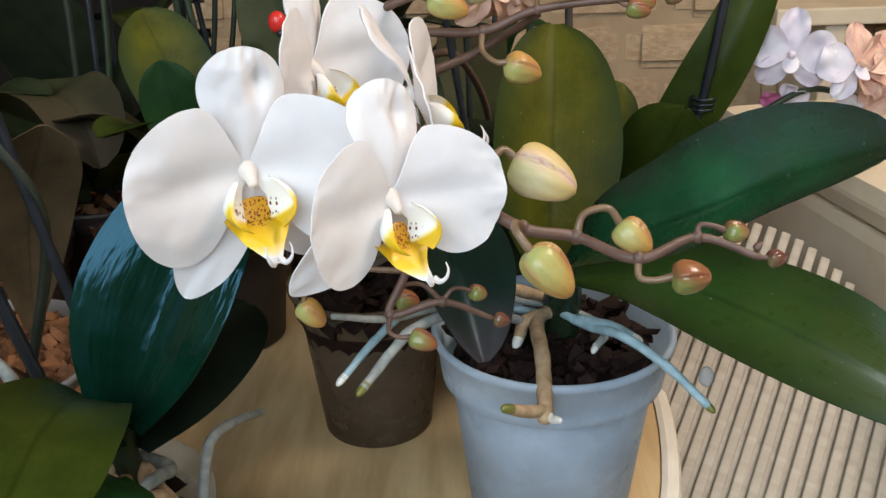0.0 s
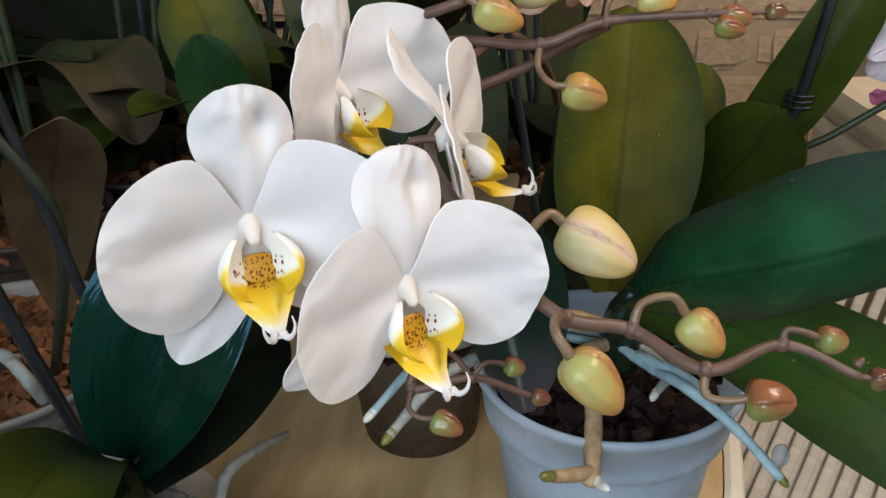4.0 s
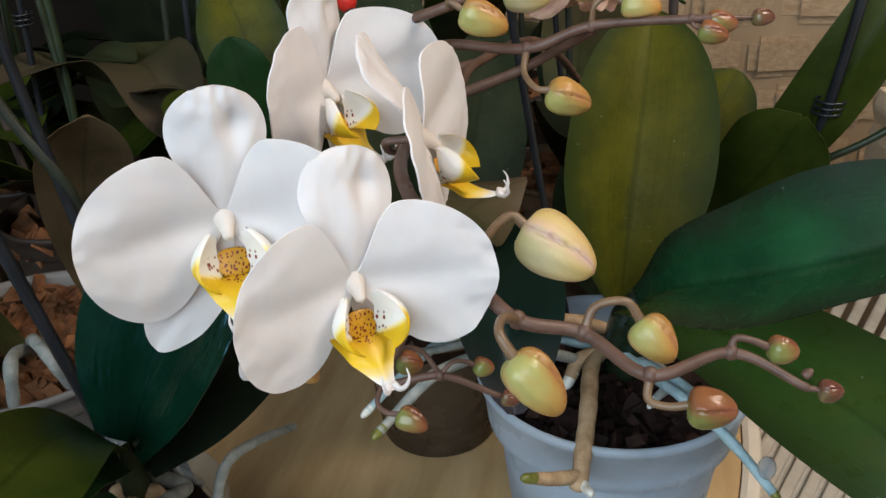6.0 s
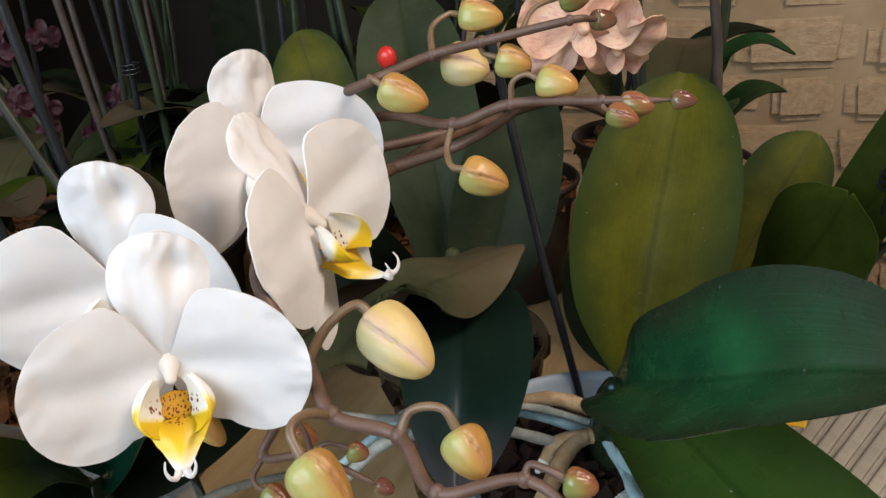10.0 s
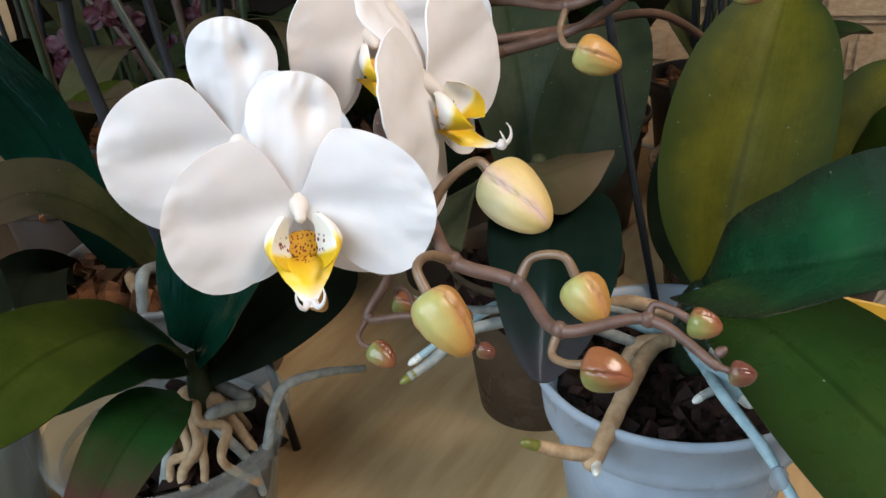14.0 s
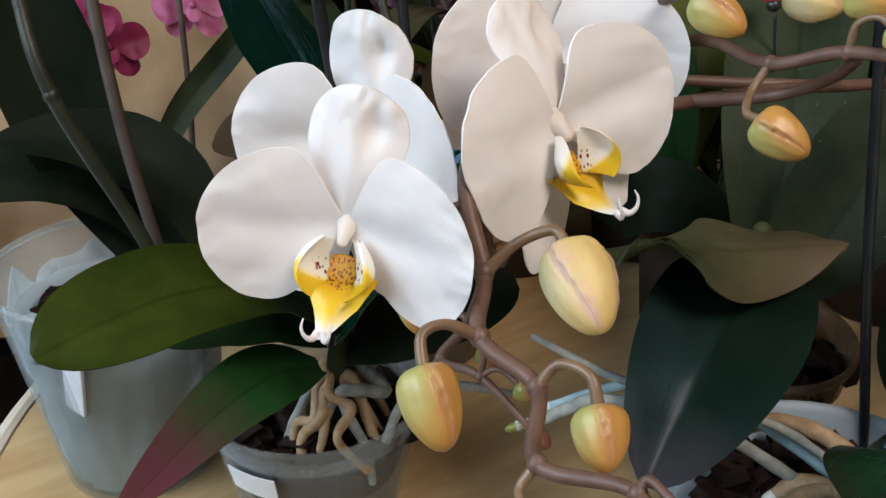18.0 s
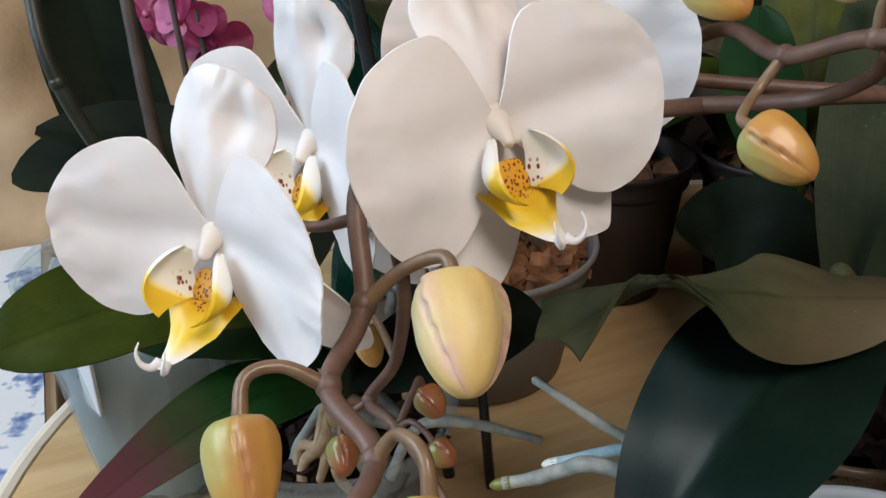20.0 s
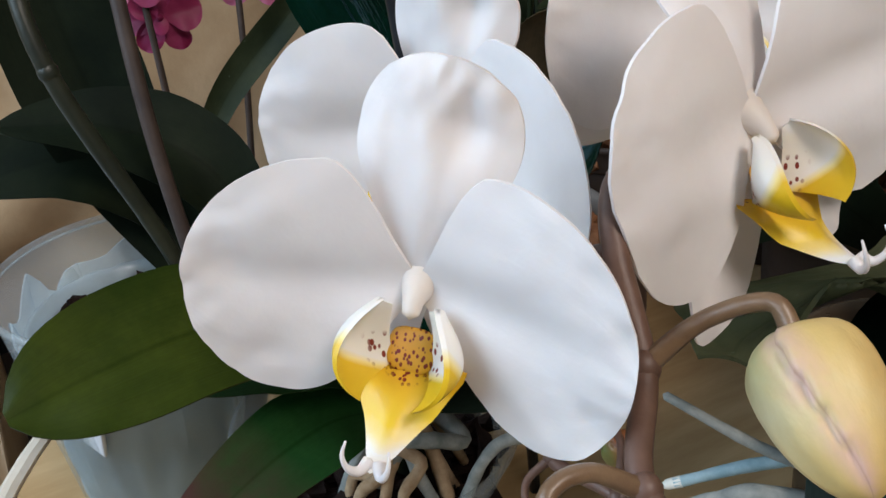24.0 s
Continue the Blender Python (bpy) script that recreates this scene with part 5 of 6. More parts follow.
leaf(plant_u, CU, [(0.050, 0.500, 0.110), (0.036, 0.495, 0.150), (0.030, 0.505, 0.195)], [(0.4, -0.8, 0.4), (0.4, -0.8, 0.4)], 0.040, LEAF_DULL, fold=0.3, seed=15)
stake([(0.150, 0.575, 0.10), (0.172, 0.566, 0.22), (0.190, 0.560, 0.40)], 0.0032, STAKE, "black plastic stake with a clip", clip=(0.170, 0.566, 0.205))
stem_part(plant_u, CU, [(0.150, 0.575, 0.12), (0.166, 0.566, 0.165), (0.190, 0.560, 0.185), (0.235, 0.562, 0.212), (0.275, 0.568, 0.205)], [0.0025, 0.0024, 0.0022, 0.002], STEM_GREEN)


def simple_flower(plant, plant_at, at, forward, size, mats, seed, up=(0, 0, 1), ruffle=0.004):
    """A smaller bloom of five blades round a lip."""
    fl = part("flower", ellipsoid("flower", (0, -0.001, 0.004), (0.003, 0.003, 0.005), mats[0]), plant)
    fl.matrix_local = Matrix.Translation(-Vector(plant_at)) @ frame_at(at, forward, up, size)
    j = random.Random(seed)
    for k, (ang, w, ln) in enumerate(((90, 0.022, 0.033), (170, 0.032, 0.032), (10, 0.032, 0.032), (232, 0.021, 0.032), (308, 0.021, 0.032))):
        part("petal", blade("petal", mats[k % len(mats)], ang + j.uniform(-8, 8), ln, w, 0.25, 0.55, -0.0005 * k, j.uniform(-0.35, 0.05), j.uniform(-0.1, 0.3), seed=seed + k, rows=14, cols=11, ruffle=ruffle), fl)
    part("lip", blade("lip", mats[-1], 270, 0.014, 0.012, 0.4, 0.5, 0.004, 0.5, -0.3, seed=seed, rows=8, cols=7), fl)
    return fl


for k, (p, f, sz, mt) in enumerate((((0.222, 0.556, 0.238), (-0.35, -0.9, 0.1), 0.86, (LILAC,)), ((0.262, 0.548, 0.232), (0.2, -0.9, 0.2), 0.80, (PEACH, LILAC)), ((0.292, 0.560, 0.226), (0.5, -0.8, 0.2), 0.75, (PEACH,)), ((0.275, 0.560, 0.200), (0.0, -0.8, -0.4), 0.65, (PEACH, LILAC)), ((0.310, 0.550, 0.205), (0.3, -0.9, 0.0), 0.7, (PEACH, LILAC)), ((0.225, 0.566, 0.205), (-0.2, -0.7, -0.5), 0.5, (LILAC, PINK)))):
    simple_flower(plant_u, CU, p, f, sz, mt, 50 + k, ruffle=0.006)

# ---- dark plant with the curled leaf ----
POT_V = (-0.055, 0.508, 0.0)
flower_pot(POT_V, 0.052, 0.037, 0.110, 0.022, POT_AMBER, "dark amber translucent plastic pot on the table", group="pots behind")
chips("bark", (POT_V[0], POT_V[1], 0.103), 0.048, 90, 0.009, BARK_DARK, "dark bark chips in the amber pot", 6)
CV = (-0.052, 0.515, 0.130)
plant_v = thing("dark_leaved_orchid", CV, "orchid with dull dark leaves, one curled and spotted", "orchid")
leaf(plant_v, CV, [(-0.054, 0.513, 0.130), (-0.075, 0.540, 0.195), (-0.105, 0.580, 0.255), (-0.125, 0.608, 0.300)], [(0.35, -0.75, 0.5), (0.35, -0.8, 0.4)], 0.072, LEAF_DULL, "dark grey-green upright leaf", fold=0.35, widest=0.55, seed=21)
leaf(plant_v, CV, [(-0.050, 0.513, 0.130), (-0.035, 0.525, 0.165), (-0.030, 0.550, 0.205), (-0.025, 0.585, 0.245)], [(0.3, -0.8, 0.5), (0.3, -0.8, 0.4)], 0.062, LEAF_DULL, fold=0.3, widest=0.5, seed=22)
part("leaf", ribbon("leaf", local(CV, [(-0.0205, 0.3539, 0.1899), (-0.0214, 0.3657, 0.2099), (-0.0175, 0.3737, 0.2149), (-0.0112, 0.3888, 0.2066), (-0.0026, 0.3969, 0.1933), (0.0004, 0.417, 0.1826), (0.0042, 0.4431, 0.1839), (0.0076, 0.4627, 0.196)]), local(CV, [(-0.0312, 0.3527, 0.1909), (-0.0347, 0.3632, 0.1934), (-0.0208, 0.3793, 0.2112), (-0.0181, 0.3992, 0.2029), (-0.0176, 0.4231, 0.1961), (-0.0152, 0.4423, 0.1919), (-0.0068, 0.4564, 0.1921), (0.0071, 0.4642, 0.1963)]), local(CV, [(-0.0395, 0.349, 0.1879), (-0.0529, 0.359, 0.1862), (-0.069, 0.3746, 0.1824), (-0.0533, 0.431, 0.1851), (-0.0564, 0.4568, 0.186), (-0.0447, 0.4773, 0.1795), (-0.0208, 0.4786, 0.1869), (0.0067, 0.4659, 0.1967)]), LEAF_CURL), plant_v, "brownish spotted leaf curled at its edge")
part("leaf_stalk", tube("leaf_stalk", local(CV, [(-0.052, 0.512, 0.128), (-0.048, 0.497, 0.160), (-0.036, 0.472, 0.184)]), [0.007, 0.006, 0.004], LEAF_CURL), plant_v)
stake([(0.030, 0.478, 0.10), (0.012, 0.470, 0.20), (-0.010, 0.462, 0.34)], 0.0021, STAKE, "thin black plastic stake in the bark")

# ---- plants at the left ----
POT_L = (-0.176, 0.315, 0.0)
flower_pot(POT_L, 0.060, 0.043, 0.0844, 0.018, POT_CLEAR, "clear plastic pot with visible roots and bark", flare=0.0025)
chips("dark_bark", (POT_L[0], POT_L[1], 0.070), 0.050, 110, 0.009, BARK_DARK, "dark bark chips in the clear pot", 8)
sticker_verts, sticker_faces = [], []
for i in range(2):
    for j in range(9):
        w = radians(-74 + 27 * j / 8)
        for r in (0.0006, 0.0014):
            z = 0.050 + 0.015 * i
            rr = 0.043 + (0.0575 - 0.043) * z / 0.0664 + r
            sticker_verts.append((rr * math.cos(w), rr * math.sin(w), z))
for j in range(8):
    a, b, c, d = 2 * j, 2 * j + 2, 18 + 2 * j + 2, 18 + 2 * j
    sticker_faces += [(a + 1, b + 1, c + 1, d + 1), (a, d, c, b), (d, d + 1, c + 1, c), (a, b, b + 1, a + 1)]
sticker_faces += [(0, 1, 19, 18), (16, 34, 35, 17)]
sticker = part("price_sticker", mesh("price_sticker", sticker_verts, sticker_faces, WHITE_TAG, smooth=False))
sticker.location = POT_L
tagged(sticker, "blank white sticker on the clear pot", "sticker")
CL = (-0.150, 0.318, 0.110)
plant_l = thing("left_orchid", CL, "orchid with glossy dark leaves in a clear pot", "orchid")
part("crown", tube("crown", local(CL, [(-0.152, 0.320, 0.075), (-0.150, 0.318, 0.105), (-0.148, 0.317, 0.128)]), [0.008, 0.007, 0.004], LEAF_DULL), plant_l)
leaf(plant_l, CL, [(-0.148, 0.318, 0.130), (-0.133, 0.328, 0.165), (-0.115, 0.342, 0.200), (-0.098, 0.362, 0.230)], [(0.0, -0.75, 0.65), (0.0, -0.75, 0.65), (0.0, -0.8, 0.6)], 0.073, LEAF_DARK, "glossy dark green upright leaf with a blue-tinted sheen", belly=0.10, fold=0.48, widest=0.5, base=0.4, seed=31)
leaf(plant_l, CL, [(-0.146, 0.320, 0.116), (-0.130, 0.342, 0.131), (-0.114, 0.366, 0.144), (-0.104, 0.390, 0.150)], [(0.15, -0.6, 0.8), (0.2, -0.6, 0.8)], 0.047, LEAF_SHADE, "dark leaf lying low to the side", fold=0.25, widest=0.5, base=0.4, seed=32)
leaf(plant_l, CL, [(-0.148, 0.312, 0.132), (-0.146, 0.285, 0.163), (-0.142, 0.245, 0.175), (-0.138, 0.212, 0.174), (-0.135, 0.186, 0.170)], [(0.25, 0.0, 0.95), (0.3, -0.1, 0.93), (0.35, -0.2, 0.9)], 0.054, LEAF_FRONT, "broad olive-green leaf reaching forward", base=0.12, fold=0.16, widest=0.55, seed=33)
leaf(plant_l, CL, [(-0.150, 0.312, 0.125), (-0.160, 0.290, 0.145), (-0.165, 0.262, 0.148), (-0.160, 0.235, 0.145)], [(0.2, -0.1, 0.95), (0.2, -0.1, 0.95)], 0.060, LEAF_GREEN, fold=0.15, widest=0.5, seed=34)
leaf(plant_l, CL, [(-0.152, 0.308, 0.108), (-0.142, 0.280, 0.120), (-0.128, 0.245, 0.120), (-0.108, 0.198, 0.108)], [(0.45, -0.25, 0.85), (0.45, -0.35, 0.82)], 0.036, LEAF_RED, "narrow green leaf with a reddened tip", fold=0.2, widest=0.45, blunt=1.3, seed=35)
rr = random.Random(14)
for k in range(11):
    w = radians(-170 + 25 * k + rr.uniform(-8, 8))
    d, e = Vector((math.cos(w), math.sin(w), 0)), Vector((-math.sin(w), math.cos(w), 0))
    p = Vector((-0.151, 0.316, 0.108 - 0.014 * (k % 3)))
    pts, reach = [p.copy()], rr.uniform(0.020, 0.030)
    for q, (f, z) in enumerate(((0.28, 0.100), (0.55, 0.090), (0.80, 0.078), (1.0, 0.062))):
        pts.append(Vector((-0.151, 0.316, 0)) + d * reach * f + e * rr.uniform(-0.007, 0.007) + Vector((0, 0, z + rr.uniform(-0.005, 0.005) - 0.006 * (k % 2))))
    root(plant_l, CL, pts, rr.uniform(0.0022, 0.0034), ROOT_GREY if k in (2, 7) else ROOT_TAN, None, 60 + k)
root(plant_l, CL, [(-0.172, 0.322, 0.108), (-0.161, 0.319, 0.122), (-0.1575, 0.322, 0.110), (-0.146, 0.330, 0.100), (-0.138, 0.336, 0.090), (-0.138, 0.319, 0.098), (-0.143, 0.312, 0.095), (-0.146, 0.300, 0.078)], 0.0036, ROOT_GREY, None, 27)
root(plant_l, CL, [(-0.122, 0.326, 0.074), (-0.120, 0.334, 0.094), (-0.1185, 0.345, 0.1010), (-0.113, 0.366, 0.096), (-0.106, 0.392, 0.084)], 0.0026, ROOT_GREY, None, 28)

POT_B = (-0.2945, 0.4472, 0.0)
flower_pot(POT_B, 0.079, 0.060, 0.0924, 0.020, POT_WHITE, "whitish translucent plastic pot of bark", group="pots behind")
chips("bark", (POT_B[0], POT_B[1], 0.088), 0.071, 420, 0.0095, BARK, "reddish-brown bark chips in a whitish pot", 9)
CB = (-0.290, 0.445, 0.090)
plant_b = thing("staked_orchid", CB, "orchid with tall stalks tied to black stakes", "orchid")
root(plant_b, CB, [(-0.285, 0.436, 0.086), (-0.262, 0.412, 0.112), (-0.243, 0.398, 0.110), (-0.240, 0.404, 0.088)], 0.0038, ROOT_GREY, None, 31)
root(plant_b, CB, [(-0.280, 0.445, 0.086), (-0.268, 0.405, 0.108), (-0.256, 0.384, 0.114), (-0.258, 0.380, 0.092), (-0.262, 0.376, 0.070)], 0.0036, ROOT_GREY, None, 32)
root(plant_b, CB, [(-0.310, 0.425, 0.086), (-0.288, 0.400, 0.098), (-0.270, 0.392, 0.088)], 0.0036, ROOT_TAN, None, 33)
leaf(plant_b, CB, [(-0.268, 0.480, 0.088), (-0.256, 0.472, 0.140), (-0.237, 0.456, 0.194), (-0.213, 0.437, 0.234)], [(0.6, -0.7, 0.4), (0.6, -0.6, 0.5)], 0.052, LEAF_TAN, "brownish underside of an upright leaf", fold=0.2, base=0.10, widest=0.70, seed=41)
leaf(plant_b, CB, [(-0.285, 0.430, 0.086), (-0.302, 0.402, 0.140), (-0.320, 0.370, 0.165), (-0.330, 0.330, 0.160)], [(0.3, -0.1, 0.95), (0.3, -0.1, 0.95)], 0.062, LEAF_BROWN, fold=0.2, seed=42)
leaf(plant_b, CB, [(-0.318, 0.422, 0.086), (-0.336, 0.403, 0.180), (-0.338, 0.378, 0.236), (-0.324, 0.348, 0.290)], [(0.44, -0.82, 0.38), (0.50, -0.80, 0.30)], 0.058, LEAF_DARK, "tall glossy dark green leaf with a blue-tinted sheen", fold=0.25, seed=43)
leaf(plant_b, CB, [(-0.340, 0.408, 0.086), (-0.336, 0.372, 0.108), (-0.318, 0.345, 0.110), (-0.295, 0.328, 0.100), (-0.272, 0.318, 0.088)], [(0.3, -0.4, 0.85), (0.3, -0.4, 0.85)], 0.058, LEAF_SHADE, "very dark leaf bending over the pot's rim", fold=0.2, base=0.5, seed=46)
stake([(-0.190, 0.383, 0.0), (-0.228, 0.362, 0.23), (-0.226, 0.356, 0.29), (-0.212, 0.356, 0.42)], 0.0034, STAKE, "black plastic stake with a ring clip", clip=(-0.226, 0.356, 0.288))
stake([(-0.172, 0.400, 0.0), (-0.215, 0.400, 0.24), (-0.235, 0.400, 0.40)], 0.0028, STAKE, "black plastic stake in the bark")
stem_part(plant_b, CB, [(-0.250, 0.432, 0.084), (-0.208, 0.406, 0.190), (-0.225, 0.395, 0.250), (-0.262, 0.390, 0.330)], [0.0030, 0.0030, 0.0026, 0.0022], STEM_GREY)

# clear cup with an inner pot
CUP = (-0.272, 0.245, 0.0)
cup = part("clear_cup", lathe("clear_cup", [(0.040, 0), (0.044, 0.002), (0.060, 0.128), (0.0615, 0.130), (0.0605, 0.1315), (0.0588, 0.129), (0.0425, 0.004), (0.0004, 0.004)], POT_CLEAR))
cup.location = CUP
part("rim", lathe("rim", [(0.0605, 0.1300), (0.0622, 0.1300), (0.0632, 0.1318), (0.0622, 0.1336), (0.0605, 0.1336), (0.0598, 0.1318)], POT_CLEAR, caps=False), cup, "rolled clear rim")
tagged(cup, "clear plastic cup used as an outer pot", "plastic cup")
inner = flower_pot((CUP[0], CUP[1], 0.005), 0.050, 0.036, 0.105, 0.016, POT_SLEEVE, "milky plastic pot standing inside a clear cup", flare=0.002)
chips("dark_bark", (CUP[0], CUP[1], 0.104), 0.044, 130, 0.009, BARK_DARK, "dark bark chips in the milky pot", 12)
tag = part("plant_label", box_mesh("plant_label", (0.013, 0.0022, 0.075), WHITE_TAG, 0.0009))
tag.matrix_world = Matrix.Translation((-0.225, 0.210, 0.105)) @ pose(0, 0, 0, 8, 18, 30)
tagged(tag, "pale plastic plant label stuck in the pot", "plant label")
# crumpled clear sleeve between the pot and the cup
def sleeve_mesh(r0, r1, h):
    R, C = 22, 72
    top, bot, uv = [], [], []
    for i in range(R):
        f = i / (R - 1)
        a, b, u = [], [], []
        for j in range(C):
            w = 2 * math.pi * j / C
            d = Vector((math.cos(w), math.sin(w), 0))
            r = r0 + (r1 - r0) * f + 0.0055 * noise.noise(Vector((d.x * 3.2, d.y * 3.2, f * 1.4))) + 0.0085 * abs(noise.noise(Vector((d.x * 5, d.y * 5, f * 1.8)))) + 0.0022 * noise.noise(Vector((d.x * 12, d.y * 12, f * 6))) - 0.002
            z = 0.004 + f * (h + 0.030 * noise.noise(Vector((d.x * 2, d.y * 2, 4))))
            a.append(d * r + Vector((0, 0, z)))
            b.append(d * (r - 0.0007) + Vector((0, 0, z)))
            u.append((j / (C - 1), f))
        a.append(a[0]); b.append(b[0]); u.append((1, f))
        top.append(a); bot.append(b); uv.append(u)
    vs, fs, us = sheet(top, bot, uv)
    return mesh("plastic_sleeve", vs, fs, POT_SLEEVE, uvs=us)


sleeve = part("plastic_sleeve", sleeve_mesh(0.0385, 0.0555, 0.116))
sleeve.location = CUP
tagged(sleeve, "crumpled clear plastic sleeve inside the cup", "plastic sleeve")
CC = (CUP[0], CUP[1], 0.105)
plant_c = thing("tall_stalk_orchid", CC, "orchid with thick leaning stalks and a dark blade-like leaf", "orchid")
stem_part(plant_c, CC, [(-0.230, 0.262, 0.105), (-0.223, 0.255, 0.157), (-0.224, 0.226, 0.239), (-0.238, 0.223, 0.285), (-0.250, 0.220, 0.36)], [0.0036, 0.0033, 0.0030, 0.0027], STEM_GREY, nodes=[((-0.224, 0.226, 0.239), 0.0037)])
stem_part(plant_c, CC, [(-0.240, 0.270, 0.105), (-0.262, 0.262, 0.200), (-0.285, 0.262, 0.300), (-0.295, 0.262, 0.37)], [0.0034, 0.0032, 0.003], STAKE_BROWN)
leaf(plant_c, CC, [(-0.262, 0.300, 0.120), (-0.280, 0.290, 0.165), (-0.300, 0.255, 0.188), (-0.315, 0.208, 0.194)], [(0.5, -0.3, 0.8), (0.4, -0.4, 0.8)], 0.045, LEAF_SHADE, "dull dark leaf with a dry tip", fold=0.3, blunt=1.3, seed=51)
leaf(plant_c, CC, [(-0.285, 0.290, 0.115), (-0.310, 0.270, 0.155), (-0.325, 0.235, 0.170), (-0.330, 0.190, 0.165)], [(0.4, -0.3, 0.85), (0.4, -0.3, 0.85)], 0.060, LEAF_SHADE, fold=0.2, seed=52)
leaf(plant_c, CC, [(-0.300, 0.270, 0.110), (-0.330, 0.250, 0.200), (-0.345, 0.235, 0.300)], [(0.8, -0.3, 0.3), (0.8, -0.3, 0.3)], 0.06, LEAF_SHADE, fold=0.25, seed=53)

# ---- crowded plants at the back ----
def back_plant(at, leaves, seed, pot_mat, label, stalks=0, spread=1.0, mats=None, h=0.11):
    rnd = random.Random(seed)
    x, y, z = at
    flower_pot((x, y, z), 0.056, 0.041, h, 0.02, pot_mat, "plastic nursery pot among the plants at the back", group="pots behind")
    chips("bark", (x, y, z + h - 0.006), 0.049, 60, 0.011, BARK, "bark chips in a nursery pot at the back", seed)
    c = (x, y, z + h)
    pl = thing("back_orchid", c, label, "orchid", "orchids at the back")
    mats = mats or [LEAF_SHADE, LEAF_FRONT, LEAF_DULL, LEAF_BROWN]
    for k in range(leaves):
        a = rnd.uniform(0, 6.283) if leaves > 2 else (-1.2 + k * 1.6)
        ln = rnd.uniform(0.10, 0.16) * spread
        rise = rnd.uniform(0.45, 1.3)
        d = Vector((math.cos(a), math.sin(a), 0))
        p0 = Vector(c)
        p1 = p0 + d * ln * 0.3 + Vector((0, 0, ln * 0.35 * rise))
        p2 = p0 + d * ln * 0.65 + Vector((0, 0, ln * 0.62 * rise))
        p3 = p0 + d * ln + Vector((0, 0, ln * (0.72 * rise - 0.1)))
        nn = Vector((-d.x * rise * 0.7, -d.y * rise * 0.7, 1))
        leaf(pl, c, [p0, p1, p2, p3], [nn, nn], rnd.uniform(0.05, 0.072), mats[rnd.randrange(len(mats))], fold=0.25, seed=seed + k, rows=18, cols=11)
    for k in range(stalks):
        bx, by = x + rnd.uniform(-0.025, 0.025), y + rnd.uniform(-0.02, 0.02)
        tx, ty = bx + rnd.uniform(-0.05, 0.05), by + rnd.uniform(-0.03, 0.03)
        if k % 2:
            stake([(bx, by, z + h - 0.02), ((bx + tx) / 2, (by + ty) / 2, z + h + 0.14), (tx, ty, z + 0.48)], rnd.uniform(0.0022, 0.0032), STAKE if rnd.random() < 0.7 else STAKE_BROWN, "thin dark plant stake at the back", clip=((bx + tx) / 2, (by + ty) / 2, z + h + 0.14) if k == 1 and seed % 3 == 0 else None)
        else:
            stem_part(pl, c, [(bx, by, z + h - 0.01), ((bx + tx) / 2 + 0.008, (by + ty) / 2, z + h + 0.14), (tx, ty, z + 0.48)], [0.0030, 0.0027, 0.0022], STEM_GREEN if rnd.random() < 0.6 else STEM_GREY, seed=k)
    return pl


back_plant((-0.185, 0.640, 0.0), 4, 101, POT_BROWN, "orchid with dull leaves at the back", 3)
back_plant((-0.345, 0.590, 0.0), 4, 102, POT_BROWN, "orchid with grey-green leaves at the back", 4)
strap = back_plant((-0.300, 0.700, 0.0), 4, 103, POT_BROWN, "orchid with several stalks at the back", 4)
leaf(strap, (-0.300, 0.700, 0.11), [(-0.290, 0.690, 0.115), (-0.292, 0.694, 0.180), (-0.326, 0.730, 0.219), (-0.368, 0.763, 0.249), (-0.430, 0.795, 0.268)], [(0.2, -0.8, 0.5), (0.2, -0.8, 0.5)], 0.085, LEAF_SHADE, "long dark strap-shaped leaf", fold=0.3, blunt=1.6, seed=44)
leaf(strap, (-0.300, 0.700, 0.11), [(-0.315, 0.680, 0.105), (-0.322, 0.662, 0.165), (-0.304, 0.640, 0.206), (-0.270, 0.606, 0.206), (-0.245, 0.572, 0.170)], [(0.4, -0.7, 0.6), (0.3, -0.4, 0.85), (0.6, -0.5, 0.6)], 0.072, LEAF_BROWN, "olive-brown leaf bending over", fold=0.3, blunt=2.6, seed=45)
back_plant((-0.440, 0.660, 0.0), 4, 104, POT_BROWN, "orchid with dark leaves at the back", 3)
back_plant((-0.120, 0.780, 0.0), 4, 105, POT_BROWN, "orchid with green stalks at the back", 4, 1.6, [LEAF_BROWN, LEAF_DULL, LEAF_FRONT])
back_plant((-0.380, 0.830, 0.0), 3, 106, POT_BROWN, "orchid against the wall at the back", 4, 1.6, [LEAF_BROWN, LEAF_DULL, LEAF_FRONT])
back_plant((0.020, 0.700, 0.0), 3, 107, POT_AMBER, "orchid with thin dark stakes at the back", 3)
back_plant((-0.240, 0.880, 0.0), 3, 108, POT_BROWN, "orchid against the wall at the back", 4, 1.6, [LEAF_BROWN, LEAF_DULL, LEAF_FRONT])
back_plant((-0.470, 0.500, 0.0), 3, 109, POT_BROWN, "orchid near the table's end", 2)
# olive and green leaves seen over the white blooms
pl = thing("olive_leaved_orchid", (-0.185, 0.600, 0.13), "orchid with one light olive leaf and a round green one", "orchid")
leaf(pl, (-0.185, 0.600, 0.13), [(-0.175, 0.590, 0.14), (-0.185, 0.600, 0.20), (-0.202, 0.612, 0.240), (-0.218, 0.625, 0.270)], [(0.1, -0.8, 0.5), (0.1, -0.8, 0.5)], 0.062, LEAF_OLIVE, "light olive upright leaf", fold=0.2, seed=61)
